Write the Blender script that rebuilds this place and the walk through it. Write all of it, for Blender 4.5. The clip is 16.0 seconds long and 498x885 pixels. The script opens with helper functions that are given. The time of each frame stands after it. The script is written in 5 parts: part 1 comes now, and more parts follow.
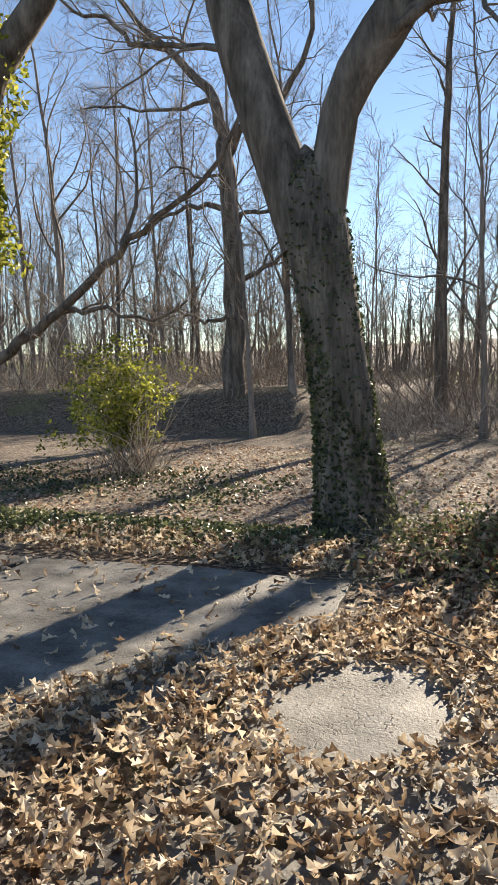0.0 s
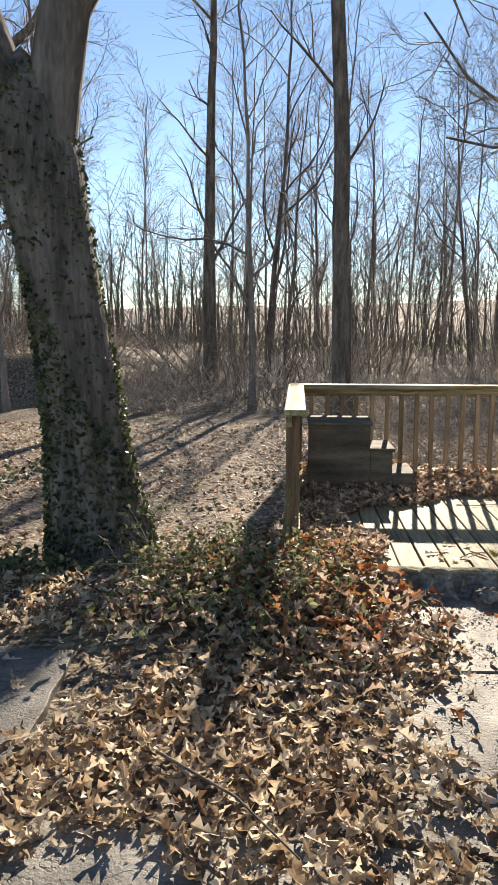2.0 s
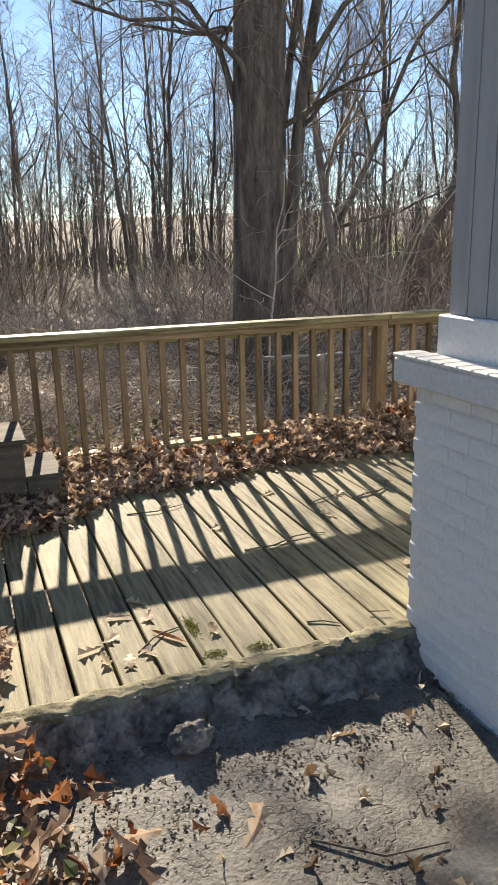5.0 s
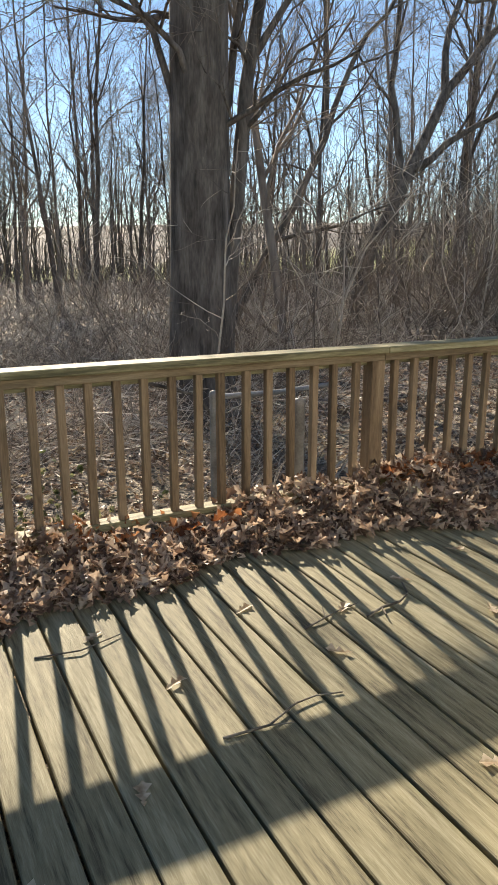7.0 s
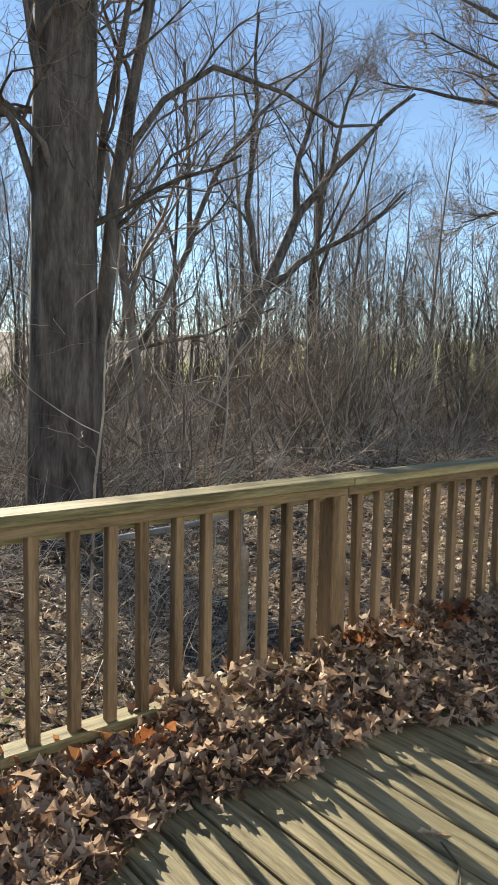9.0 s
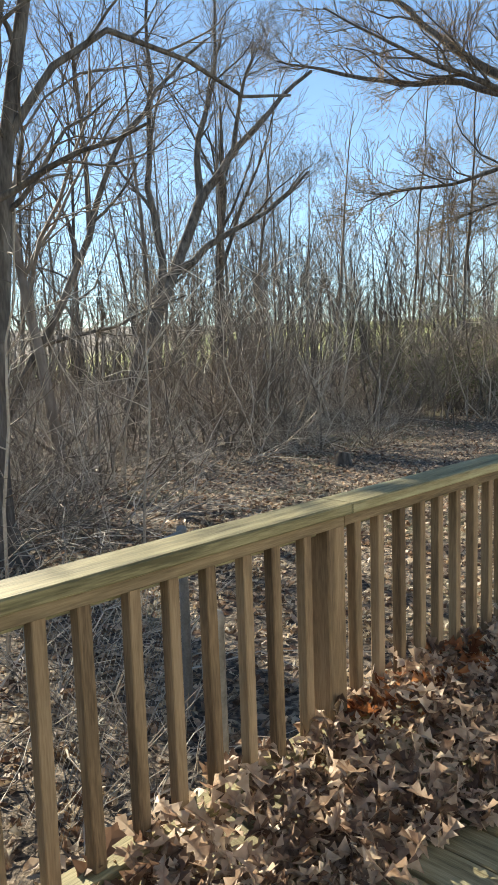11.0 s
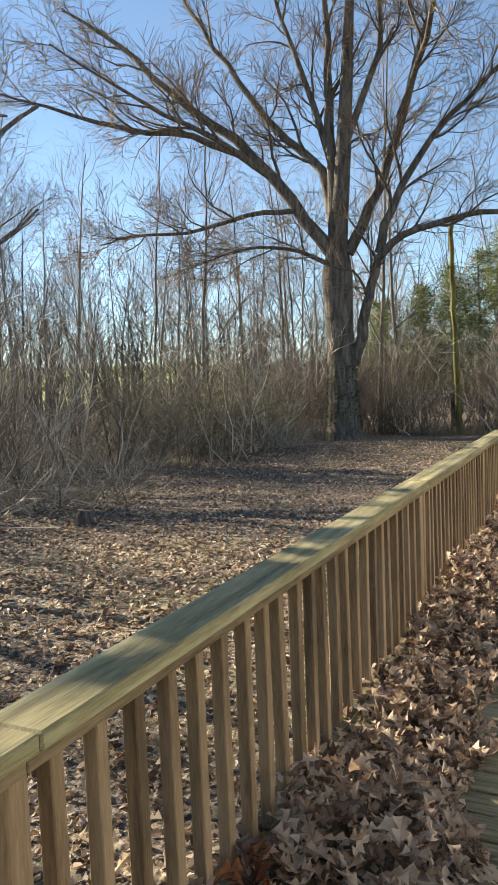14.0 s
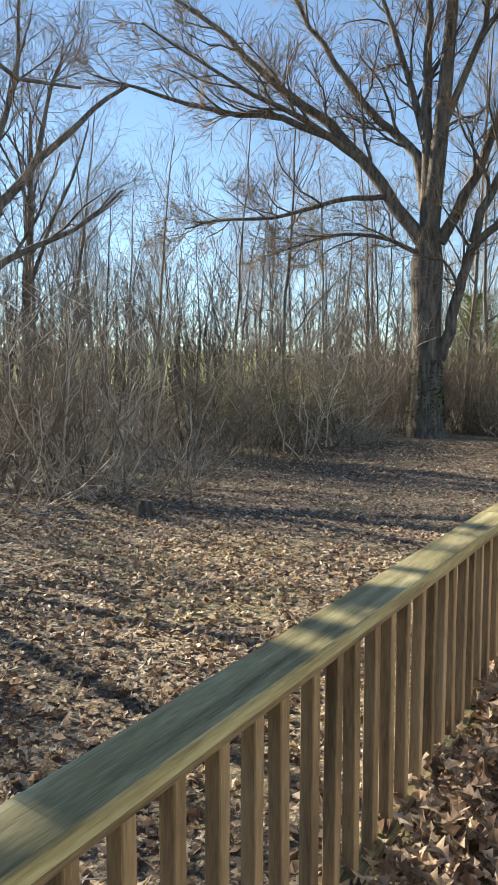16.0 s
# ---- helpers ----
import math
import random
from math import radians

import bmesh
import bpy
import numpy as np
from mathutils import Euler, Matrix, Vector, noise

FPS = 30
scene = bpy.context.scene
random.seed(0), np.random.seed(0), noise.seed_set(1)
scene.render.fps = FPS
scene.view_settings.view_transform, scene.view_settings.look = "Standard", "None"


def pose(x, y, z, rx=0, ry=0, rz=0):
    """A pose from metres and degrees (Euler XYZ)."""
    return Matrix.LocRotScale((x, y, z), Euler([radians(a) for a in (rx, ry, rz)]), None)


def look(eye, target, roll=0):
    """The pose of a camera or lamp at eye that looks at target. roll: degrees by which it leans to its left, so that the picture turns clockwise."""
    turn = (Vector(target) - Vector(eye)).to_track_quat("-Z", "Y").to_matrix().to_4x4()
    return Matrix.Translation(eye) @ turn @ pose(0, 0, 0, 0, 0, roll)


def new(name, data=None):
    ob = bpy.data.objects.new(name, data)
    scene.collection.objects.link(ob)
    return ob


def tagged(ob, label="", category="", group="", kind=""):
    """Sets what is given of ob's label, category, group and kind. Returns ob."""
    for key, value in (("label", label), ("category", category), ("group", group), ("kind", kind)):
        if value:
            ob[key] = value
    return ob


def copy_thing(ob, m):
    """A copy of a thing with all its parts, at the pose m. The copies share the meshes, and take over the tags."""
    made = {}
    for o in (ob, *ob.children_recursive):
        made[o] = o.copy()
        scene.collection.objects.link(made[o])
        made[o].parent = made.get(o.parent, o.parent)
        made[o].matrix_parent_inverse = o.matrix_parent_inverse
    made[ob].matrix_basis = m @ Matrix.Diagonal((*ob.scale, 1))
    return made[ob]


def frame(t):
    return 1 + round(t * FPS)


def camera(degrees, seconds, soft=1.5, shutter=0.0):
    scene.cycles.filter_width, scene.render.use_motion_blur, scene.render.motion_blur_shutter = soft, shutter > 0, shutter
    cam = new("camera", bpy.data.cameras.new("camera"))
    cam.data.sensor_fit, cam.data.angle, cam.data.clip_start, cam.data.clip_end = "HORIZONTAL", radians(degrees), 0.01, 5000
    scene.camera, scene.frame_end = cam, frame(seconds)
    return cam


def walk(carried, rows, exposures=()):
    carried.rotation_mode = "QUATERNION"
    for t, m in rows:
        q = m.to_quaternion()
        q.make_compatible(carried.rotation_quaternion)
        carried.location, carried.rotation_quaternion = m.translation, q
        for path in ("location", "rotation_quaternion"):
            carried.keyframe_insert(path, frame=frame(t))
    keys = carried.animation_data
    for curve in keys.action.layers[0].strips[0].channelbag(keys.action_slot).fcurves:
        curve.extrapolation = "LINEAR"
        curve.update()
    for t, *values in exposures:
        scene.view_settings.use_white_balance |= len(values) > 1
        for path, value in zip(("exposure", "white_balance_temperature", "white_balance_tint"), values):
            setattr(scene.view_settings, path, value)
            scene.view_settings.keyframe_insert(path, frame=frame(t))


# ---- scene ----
cam = camera(37.2, 16.0)
PATH = [
    (0, (-3.368, -8.299, 1.33), (-4.084, -6.443, 1.123), -1.1),
    (0.5, (-3.427, -8.042, 1.41), (-3.938, -6.12, 1.193), -0.1),
    (1, (-3.453, -7.658, 1.434), (-3.822, -5.704, 1.219), 0.0),
    (1.5, (-3.437, -7.271, 1.414), (-3.692, -5.304, 1.156), -0.1),
    (2, (-3.422, -6.87, 1.421), (-3.551, -4.898, 1.112), 0.1),
    (2.5, (-3.405, -6.51, 1.405), (-3.366, -4.545, 1.035), 0.1),
    (3, (-3.354, -6.154, 1.418), (-3.133, -4.212, 0.993), 0.2),
    (3.5, (-3.249, -5.801, 1.407), (-2.854, -3.899, 0.928), 0.3),
    (4, (-3.128, -5.426, 1.429), (-2.55, -3.575, 0.937), 0.1),
    (4.2, (-3.074, -5.279, 1.44), (-2.427, -3.452, 0.947), -0.0),
    (6.3, (-2.615, -3.847, 1.371), (-1.885, -2.075, 0.8), -1.5),
    (6.5, (-2.583, -3.716, 1.371), (-1.813, -1.961, 0.798), -0.9),
    (7, (-2.515, -3.398, 1.394), (-1.639, -1.669, 0.902), 0.0),
    (7.5, (-2.441, -3.088, 1.378), (-1.488, -1.37, 1.005), 0.1),
    (8, (-2.377, -2.793, 1.393), (-1.368, -1.09, 1.113), 0.2),
    (8.5, (-2.332, -2.525, 1.379), (-1.226, -0.872, 1.17), 0.6),
    (9, (-2.278, -2.254, 1.364), (-1.037, -0.7, 1.16), 1.1),
    (9.2, (-2.246, -2.155, 1.372), (-0.963, -0.636, 1.155), 1.0),
    (11.3, (-1.829, -1.435, 1.411), (-0.383, -0.074, 1.175), -2.3),
    (11.5, (-1.779, -1.373, 1.426), (-0.305, -0.041, 1.191), -2.5),
    (12, (-1.646, -1.255, 1.45), (-0.106, 0.0, 1.219), -2.7),
    (12.5, (-1.454, -1.151, 1.462), (0.144, 0.032, 1.248), -3.4),
    (13, (-1.284, -1.087, 1.472), (0.381, 0.007, 1.286), -2.8),
    (13.5, (-1.076, -1.008, 1.477), (0.664, -0.037, 1.311), -2.6),
    (14, (-0.916, -0.945, 1.473), (0.892, -0.103, 1.328), -2.3),
    (14.5, (-0.719, -0.874, 1.484), (1.122, -0.103, 1.356), -2.0),
    (15, (-0.516, -0.836, 1.476), (1.307, -0.027, 1.331), -1.4),
    (15.5, (-0.334, -0.834, 1.504), (1.436, 0.083, 1.342), -0.6),
    (16, (-0.203, -0.806, 1.53), (1.501, 0.226, 1.358), 0.1),
]
EXPOSURES = [(0, 1.45, 7250, 12), (4.2, 1.42, 7250, 12), (6.5, 1.38, 7150, 10), (9.2, 1.38, 7000, 7), (11.3, 1.68, 6950, 4), (13, 1.7, 7050, 5), (14.5, 1.68, 7350, 7), (16, 1.68, 7100, 5)]
walk(cam, [(t, look(eye, target, roll)) for t, eye, target, roll in PATH], EXPOSURES)

# ---------------------------------------------------------------- light
SUN_EL, SUN_AZ = 24.5, 81.5
world = bpy.data.worlds.new("world")
scene.world = world
world.use_nodes = True
wn = world.node_tree.nodes
sky = wn.new("ShaderNodeTexSky")
sky.sky_type = 'NISHITA'
sky.sun_disc = False
sky.sun_elevation = radians(SUN_EL)
sky.sun_rotation = radians(90 - SUN_AZ)
sky.altitude = 1400
sky.air_density, sky.dust_density, sky.ozone_density = 1.0, 0.0, 2.7
wn["Background"].inputs["Strength"].default_value = 0.071
world.node_tree.links.new(sky.outputs[0], wn["Background"].inputs[0])
sun_data = bpy.data.lights.new("sun", 'SUN')
sun_data.energy, sun_data.angle, sun_data.color = 5.0, radians(0.53), (1.0, 0.91, 0.78)
sun = new("sun", sun_data)
sx = math.cos(radians(SUN_AZ)) * math.cos(radians(SUN_EL))
sy = math.sin(radians(SUN_AZ)) * math.cos(radians(SUN_EL))
sun.matrix_world = look((sx * 50, sy * 50, math.sin(radians(SUN_EL)) * 50), (0, 0, 0))


# ---------------------------------------------------------------- materials
def material(name, colours, scale=4.0, rough=0.8, stretch=(1, 1, 1), bump=0.3, fine=60.0, island=0.0, each=0.0, coords="Object", spec=0.3, translucent=0.0, bump_dist=0.01):
    """Noise mixed from two or three colours at two sizes, with relief; island and each vary the value by leaf and by object."""
    m = bpy.data.materials.new(name)
    m.use_nodes = True
    nt = m.node_tree
    n, l = nt.nodes, nt.links
    bs = n["Principled BSDF"]
    tc = n.new("ShaderNodeTexCoord")
    mp = n.new("ShaderNodeMapping")
    mp.inputs["Scale"].default_value = stretch
    l.new(tc.outputs[coords], mp.inputs[0])
    if each:
        oi = n.new("ShaderNodeObjectInfo")
        cx = n.new("ShaderNodeMath")
        cx.operation = 'MULTIPLY'
        cx.inputs[1].default_value = 37.0
        l.new(oi.outputs["Random"], cx.inputs[0])
        l.new(cx.outputs[0], mp.inputs["Location"])
    big = n.new("ShaderNodeTexNoise")
    big.inputs["Scale"].default_value, big.inputs["Detail"].default_value = scale, 6
    small = n.new("ShaderNodeTexNoise")
    small.inputs["Scale"].default_value, small.inputs["Detail"].default_value = fine, 4
    l.new(mp.outputs[0], big.inputs[0])
    l.new(mp.outputs[0], small.inputs[0])
    add = n.new("ShaderNodeMath")
    add.operation = 'MULTIPLY_ADD'
    l.new(small.outputs["Fac"], add.inputs[0])
    add.inputs[1].default_value = 0.45
    l.new(big.outputs["Fac"], add.inputs[2])
    last = add
    for kind, amount in (("island", island), ("each", each)):
        if amount:
            src = n.new("ShaderNodeNewGeometry").outputs["Random Per Island"] if kind == "island" else n.new("ShaderNodeObjectInfo").outputs["Random"]
            mm = n.new("ShaderNodeMath")
            mm.operation = 'MULTIPLY_ADD'
            l.new(src, mm.inputs[0])
            mm.inputs[1].default_value = amount
            l.new(last.outputs[0], mm.inputs[2])
            mo = n.new("ShaderNodeMath")
            mo.operation = 'SUBTRACT'
            l.new(mm.outputs[0], mo.inputs[0])
            mo.inputs[1].default_value = amount / 2
            last = mo
    ramp = n.new("ShaderNodeValToRGB")
    e = ramp.color_ramp.elements
    lo, hi = 0.50, 0.95
    while len(e) < len(colours):
        e.new(0.5)
    for i, c in enumerate(colours):
        e[i].position = lo + (hi - lo) * i / (len(colours) - 1)
        e[i].color = (*c, 1)
    l.new(last.outputs[0], ramp.inputs[0])
    l.new(ramp.outputs[0], bs.inputs["Base Color"])
    bs.inputs["Roughness"].default_value = rough
    bs.inputs["Specular IOR Level"].default_value = spec
    if bump:
        bp = n.new("ShaderNodeBump")
        bp.inputs["Strength"].default_value, bp.inputs["Distance"].default_value = bump, bump_dist
        l.new(add.outputs[0], bp.inputs["Height"])
        l.new(bp.outputs[0], bs.inputs["Normal"])
    if translucent:
        tr = n.new("ShaderNodeBsdfTranslucent")
        mx = n.new("ShaderNodeMixShader")
        mx.inputs[0].default_value = translucent
        l.new(ramp.outputs[0], tr.inputs[0])
        l.new(bs.outputs[0], mx.inputs[1])
        l.new(tr.outputs[0], mx.inputs[2])
        l.new(mx.outputs[0], n["Material Output"].inputs[0])
    return m


BARK = material("bark", [(0.055, 0.046, 0.038), (0.14, 0.118, 0.098), (0.25, 0.215, 0.18)], 3, 0.95, (2.5, 2.5, 0.5), 0.9, 16, bump_dist=0.03)
# bark of the woods, lighter than BARK: distance haze put into the colour
BARK_HAZED = material("bark_hazed_woods", [(0.075, 0.064, 0.055), (0.17, 0.143, 0.122), (0.29, 0.25, 0.215)], 1.5, 0.95, (1, 1, 0.3), 0, 12, each=0.25)
TWIG = material("twig", [(0.10, 0.08, 0.066), (0.22, 0.178, 0.142), (0.33, 0.275, 0.22)], 1.2, 0.9, bump=0, each=0.2)
# warmer copy of TWIG for the yard oak, with sunlight painted in
TWIG_SUN_TINT = material("twig_sun_tint", [(0.12, 0.085, 0.05), (0.24, 0.16, 0.09), (0.32, 0.24, 0.15)], 1.2, 0.85, bump=0)
BRUSH = material("brush_stem", [(0.15, 0.12, 0.095), (0.38, 0.32, 0.25), (0.60, 0.53, 0.44)], 2, 0.75, bump=0, island=0.8)
WOOD = material("weathered_wood", [(0.085, 0.072, 0.04), (0.185, 0.16, 0.09), (0.25, 0.222, 0.132), (0.33, 0.295, 0.19)], 1.6, 0.72, (34, 2.2, 34), 0.55, 11, each=0.16, bump_dist=0.004)
WOOD_RAIL = material("rail_wood", [(0.11, 0.095, 0.045), (0.27, 0.235, 0.12), (0.43, 0.395, 0.23)], 1.6, 0.7, (1.2, 16, 16), 0.6, 14, each=0.15, bump_dist=0.004)
WOOD_UP = material("baluster_wood", [(0.11, 0.072, 0.04), (0.25, 0.17, 0.095), (0.37, 0.265, 0.16)], 1.6, 0.72, (9, 9, 0.8), 0.45, 24, each=0.2, bump_dist=0.004)
# front fascia: rail wood made darker, its shade painted into the colour
WOOD_SHADED = material("rail_shaded_wood", [(0.09, 0.065, 0.036), (0.21, 0.155, 0.088), (0.33, 0.255, 0.155)], 1.6, 0.75, (1.2, 16, 16), 0.6, 14, each=0.15, bump_dist=0.004)
WOOD_DARK = material("dark_wood", [(0.04, 0.036, 0.03), (0.09, 0.08, 0.065), (0.16, 0.145, 0.11)], 2, 0.85, (1, 6, 6), 0.5, 22)
CONCRETE = material("worn_concrete", [(0.045, 0.043, 0.038), (0.105, 0.101, 0.09), (0.165, 0.159, 0.142), (0.235, 0.227, 0.203)], 4.5, 0.66, bump=0.9, fine=75, coords="Object", bump_dist=0.01, spec=0.35)
def crack(m, scale):
    """Adds a net of dark, recessed cracks to a material."""
    n, l = m.node_tree.nodes, m.node_tree.links
    bs = n["Principled BSDF"]
    tc = n.new("ShaderNodeTexCoord")
    warp = n.new("ShaderNodeTexNoise")
    warp.inputs["Scale"].default_value, warp.inputs["Detail"].default_value = 6, 5
    l.new(tc.outputs["Object"], warp.inputs[0])
    mixv = n.new("ShaderNodeMix")
    mixv.data_type = 'VECTOR'
    mixv.inputs[0].default_value = 0.4
    l.new(tc.outputs["Object"], mixv.inputs[4])
    l.new(warp.outputs["Color"], mixv.inputs[5])
    v = n.new("ShaderNodeTexVoronoi")
    v.feature = 'DISTANCE_TO_EDGE'
    v.inputs["Scale"].default_value = scale
    l.new(mixv.outputs[1], v.inputs[0])
    ramp = n.new("ShaderNodeValToRGB")
    e = ramp.color_ramp.elements
    e[0].position, e[0].color, e[1].position = 0.0, (0.25, 0.23, 0.2, 1), 0.02
    l.new(v.outputs["Distance"], ramp.inputs[0])
    mul = n.new("ShaderNodeMix")
    mul.data_type, mul.blend_type = 'RGBA', 'MULTIPLY'
    mul.inputs[0].default_value = 0.6
    old = bs.inputs["Base Color"].links[0].from_socket
    l.new(old, mul.inputs[6])
    l.new(ramp.outputs[0], mul.inputs[7])
    l.new(mul.outputs[2], bs.inputs["Base Color"])
    bp = n.new("ShaderNodeBump")
    bp.inputs["Strength"].default_value, bp.inputs["Distance"].default_value = 0.3, 0.012
    l.new(ramp.outputs[0], bp.inputs["Height"])
    l.new(bs.inputs["Normal"].links[0].from_socket, bp.inputs["Normal"])
    l.new(bp.outputs[0], bs.inputs["Normal"])


crack(CONCRETE, 3.2)
ROCK = material("broken_concrete", [(0.045, 0.042, 0.038), (0.16, 0.152, 0.138), (0.32, 0.305, 0.275)], 12, 0.8, bump=1.0, fine=50, bump_dist=0.02)
CRUST = material("curb_crust", [(0.10, 0.09, 0.055), (0.21, 0.19, 0.12), (0.34, 0.315, 0.215)], 7, 0.9, bump=0.9, fine=70, bump_dist=0.008)
WHITE = material("white_paint", [(0.62, 0.62, 0.61), (0.78, 0.78, 0.77), (0.84, 0.84, 0.83)], 1.5, 0.55, bump=0.25, fine=60, bump_dist=0.003)
GREY = material("grey_siding", [(0.36, 0.36, 0.36), (0.43, 0.43, 0.43), (0.48, 0.48, 0.48)], 2, 0.6, (6, 6, 0.6), 0.2, 40, bump_dist=0.002)
LEAF = material("dry_leaf", [(0.14, 0.09, 0.055), (0.34, 0.24, 0.15), (0.54, 0.43, 0.29), (0.72, 0.62, 0.48)], 9, 0.55, bump=0, fine=40, island=0.62, translucent=0.4, spec=0.4)
LEAF_BROWN = material("brown_leaf", [(0.15, 0.09, 0.06), (0.33, 0.22, 0.15), (0.50, 0.37, 0.265), (0.64, 0.51, 0.39)], 9, 0.55, bump=0, fine=40, island=0.6, translucent=0.38, spec=0.4)
LEAF_RUST = material("rust_leaf", [(0.13, 0.045, 0.02), (0.32, 0.12, 0.045), (0.45, 0.22, 0.10)], 9, 0.6, bump=0, fine=40, island=0.5, translucent=0.35)
IVY = material("ivy_leaf", [(0.02, 0.034, 0.013), (0.06, 0.085, 0.032), (0.14, 0.16, 0.065)], 5, 0.4, bump=0, island=0.6, translucent=0.2, spec=0.5)
GREEN = material("shrub_leaf", [(0.10, 0.125, 0.018), (0.28, 0.30, 0.045), (0.48, 0.47, 0.10)], 5, 0.5, bump=0, island=0.6, translucent=0.45)
NEEDLE = material("needle", [(0.07, 0.10, 0.035), (0.18, 0.21, 0.085), (0.30, 0.32, 0.14)], 3, 0.6, bump=0, island=0.6, translucent=0.35)
MOSSY = material("mossy_trunk", [(0.08, 0.072, 0.028), (0.16, 0.145, 0.045), (0.25, 0.23, 0.08)], 3, 0.9, (2, 2, 0.4), 0.6, 20)
STEEL = material("galvanised_steel", [(0.15, 0.155, 0.15), (0.24, 0.245, 0.24), (0.34, 0.345, 0.34)], 6, 0.55, bump=0.1, fine=80)
DEADWOOD = material("dead_twig", [(0.05, 0.042, 0.034), (0.13, 0.11, 0.085), (0.24, 0.21, 0.165)], 8, 0.9, bump=0.4, fine=60)
SPRIG = material("dull_sprig", [(0.07, 0.085, 0.032), (0.17, 0.19, 0.08), (0.33, 0.31, 0.17)], 5, 0.5, bump=0, island=0.7, translucent=0.35)
MOSS = material("moss", [(0.18, 0.165, 0.03), (0.32, 0.29, 0.05), (0.45, 0.41, 0.11)], 20, 0.95, bump=0.8, fine=90)


def ground_material():
    m = bpy.data.materials.new("leafy_ground")
    m.use_nodes = True
    n, l = m.node_tree.nodes, m.node_tree.links
    bs = n["Principled BSDF"]
    bs.inputs["Roughness"].default_value = 0.9
    tc = n.new("ShaderNodeTexCoord")
    vor = n.new("ShaderNodeTexVoronoi")
    vor.inputs["Scale"].default_value = 24
    l.new(tc.outputs["Object"], vor.inputs[0])
    big = n.new("ShaderNodeTexNoise")
    big.inputs["Scale"].default_value, big.inputs["Detail"].default_value = 0.55, 8
    l.new(tc.outputs["Object"], big.inputs[0])
    fine = n.new("ShaderNodeTexNoise")
    fine.inputs["Scale"].default_value, fine.inputs["Detail"].default_value = 30, 4
    l.new(tc.outputs["Object"], fine.inputs[0])
    sep = n.new("ShaderNodeSeparateColor")
    l.new(vor.outputs["Color"], sep.inputs[0])
    mix = n.new("ShaderNodeMath")
    mix.operation = 'MULTIPLY_ADD'
    mix.inputs[1].default_value = 0.5
    l.new(sep.outputs[0], mix.inputs[0])
    l.new(fine.outputs["Fac"], mix.inputs[2])
    ramp = n.new("ShaderNodeValToRGB")
    e = ramp.color_ramp.elements
    e.new(0.5), e.new(0.6)
    for i, (p, c) in enumerate(((0.5, (0.035, 0.026, 0.02)), (0.72, (0.115, 0.085, 0.06)), (0.88, (0.21, 0.16, 0.112)), (1.0, (0.36, 0.285, 0.205)))):
        e[i].position, e[i].color = p, (*c, 1)
    l.new(mix.outputs[0], ramp.inputs[0])
    # patches of thin grass among the litter
    gr = n.new("ShaderNodeValToRGB")
    gr.color_ramp.elements[0].position, gr.color_ramp.elements[1].position = 0.54, 0.70
    l.new(big.outputs["Fac"], gr.inputs[0])
    gf = n.new("ShaderNodeMath")
    gf.operation = 'MULTIPLY'
    gf.inputs[1].default_value = 0.55
    l.new(gr.outputs[0], gf.inputs[0])
    mg = n.new("ShaderNodeMix")
    mg.data_type = 'RGBA'
    mg.inputs[7].default_value = (0.16, 0.15, 0.055, 1)
    l.new(gf.outputs[0], mg.inputs[0])
    l.new(ramp.outputs[0], mg.inputs[6])
    # open field beyond the woods
    sx_ = n.new("ShaderNodeSeparateXYZ")
    l.new(tc.outputs["Object"], sx_.inputs[0])
    far = n.new("ShaderNodeMapRange")
    far.inputs[1].default_value, far.inputs[2].default_value = 62, 70
    l.new(sx_.outputs["Y"], far.inputs[0])
    mf = n.new("ShaderNodeMix")
    mf.data_type = 'RGBA'
    mf.inputs[7].default_value = (0.28, 0.30, 0.09, 1)
    l.new(far.outputs[0], mf.inputs[0])
    l.new(mg.outputs[2], mf.inputs[6])
    hill = n.new("ShaderNodeMapRange")
    hill.inputs[1].default_value, hill.inputs[2].default_value = 98, 106
    l.new(sx_.outputs["Y"], hill.inputs[0])
    mh = n.new("ShaderNodeMix")
    mh.data_type = 'RGBA'
    mh.inputs[7].default_value = (0.15, 0.125, 0.105, 1)
    l.new(hill.outputs[0], mh.inputs[0])
    l.new(mf.outputs[2], mh.inputs[6])
    l.new(mh.outputs[2], bs.inputs["Base Color"])
    bp = n.new("ShaderNodeBump")
    bp.inputs["Strength"].default_value, bp.inputs["Distance"].default_value = 0.8, 0.03
    l.new(mix.outputs[0], bp.inputs["Height"])
    l.new(bp.outputs[0], bs.inputs["Normal"])
    return m


GROUND = ground_material()


# ---------------------------------------------------------------- helpers
def part(name, bm, mat, parent=None, label=""):
    me = bpy.data.meshes.new(name)
    bm.to_mesh(me)
    bm.free()
    me.materials.append(mat)
    ob = new(name, me)
    if parent:
        ob.parent = parent
    if label:
        ob["label"] = label
    return ob


def solid(name, verts, faces, mat, parent=None, label="", smooth=False):
    me = bpy.data.meshes.new(name)
    me.from_pydata(verts.tolist() if hasattr(verts, "tolist") else verts, [], faces.tolist() if hasattr(faces, "tolist") else faces)
    me.materials.append(mat)
    if smooth:
        me.shade_smooth()
    ob = new(name, me)
    if parent:
        ob.parent = parent
    if label:
        ob["label"] = label
    return ob


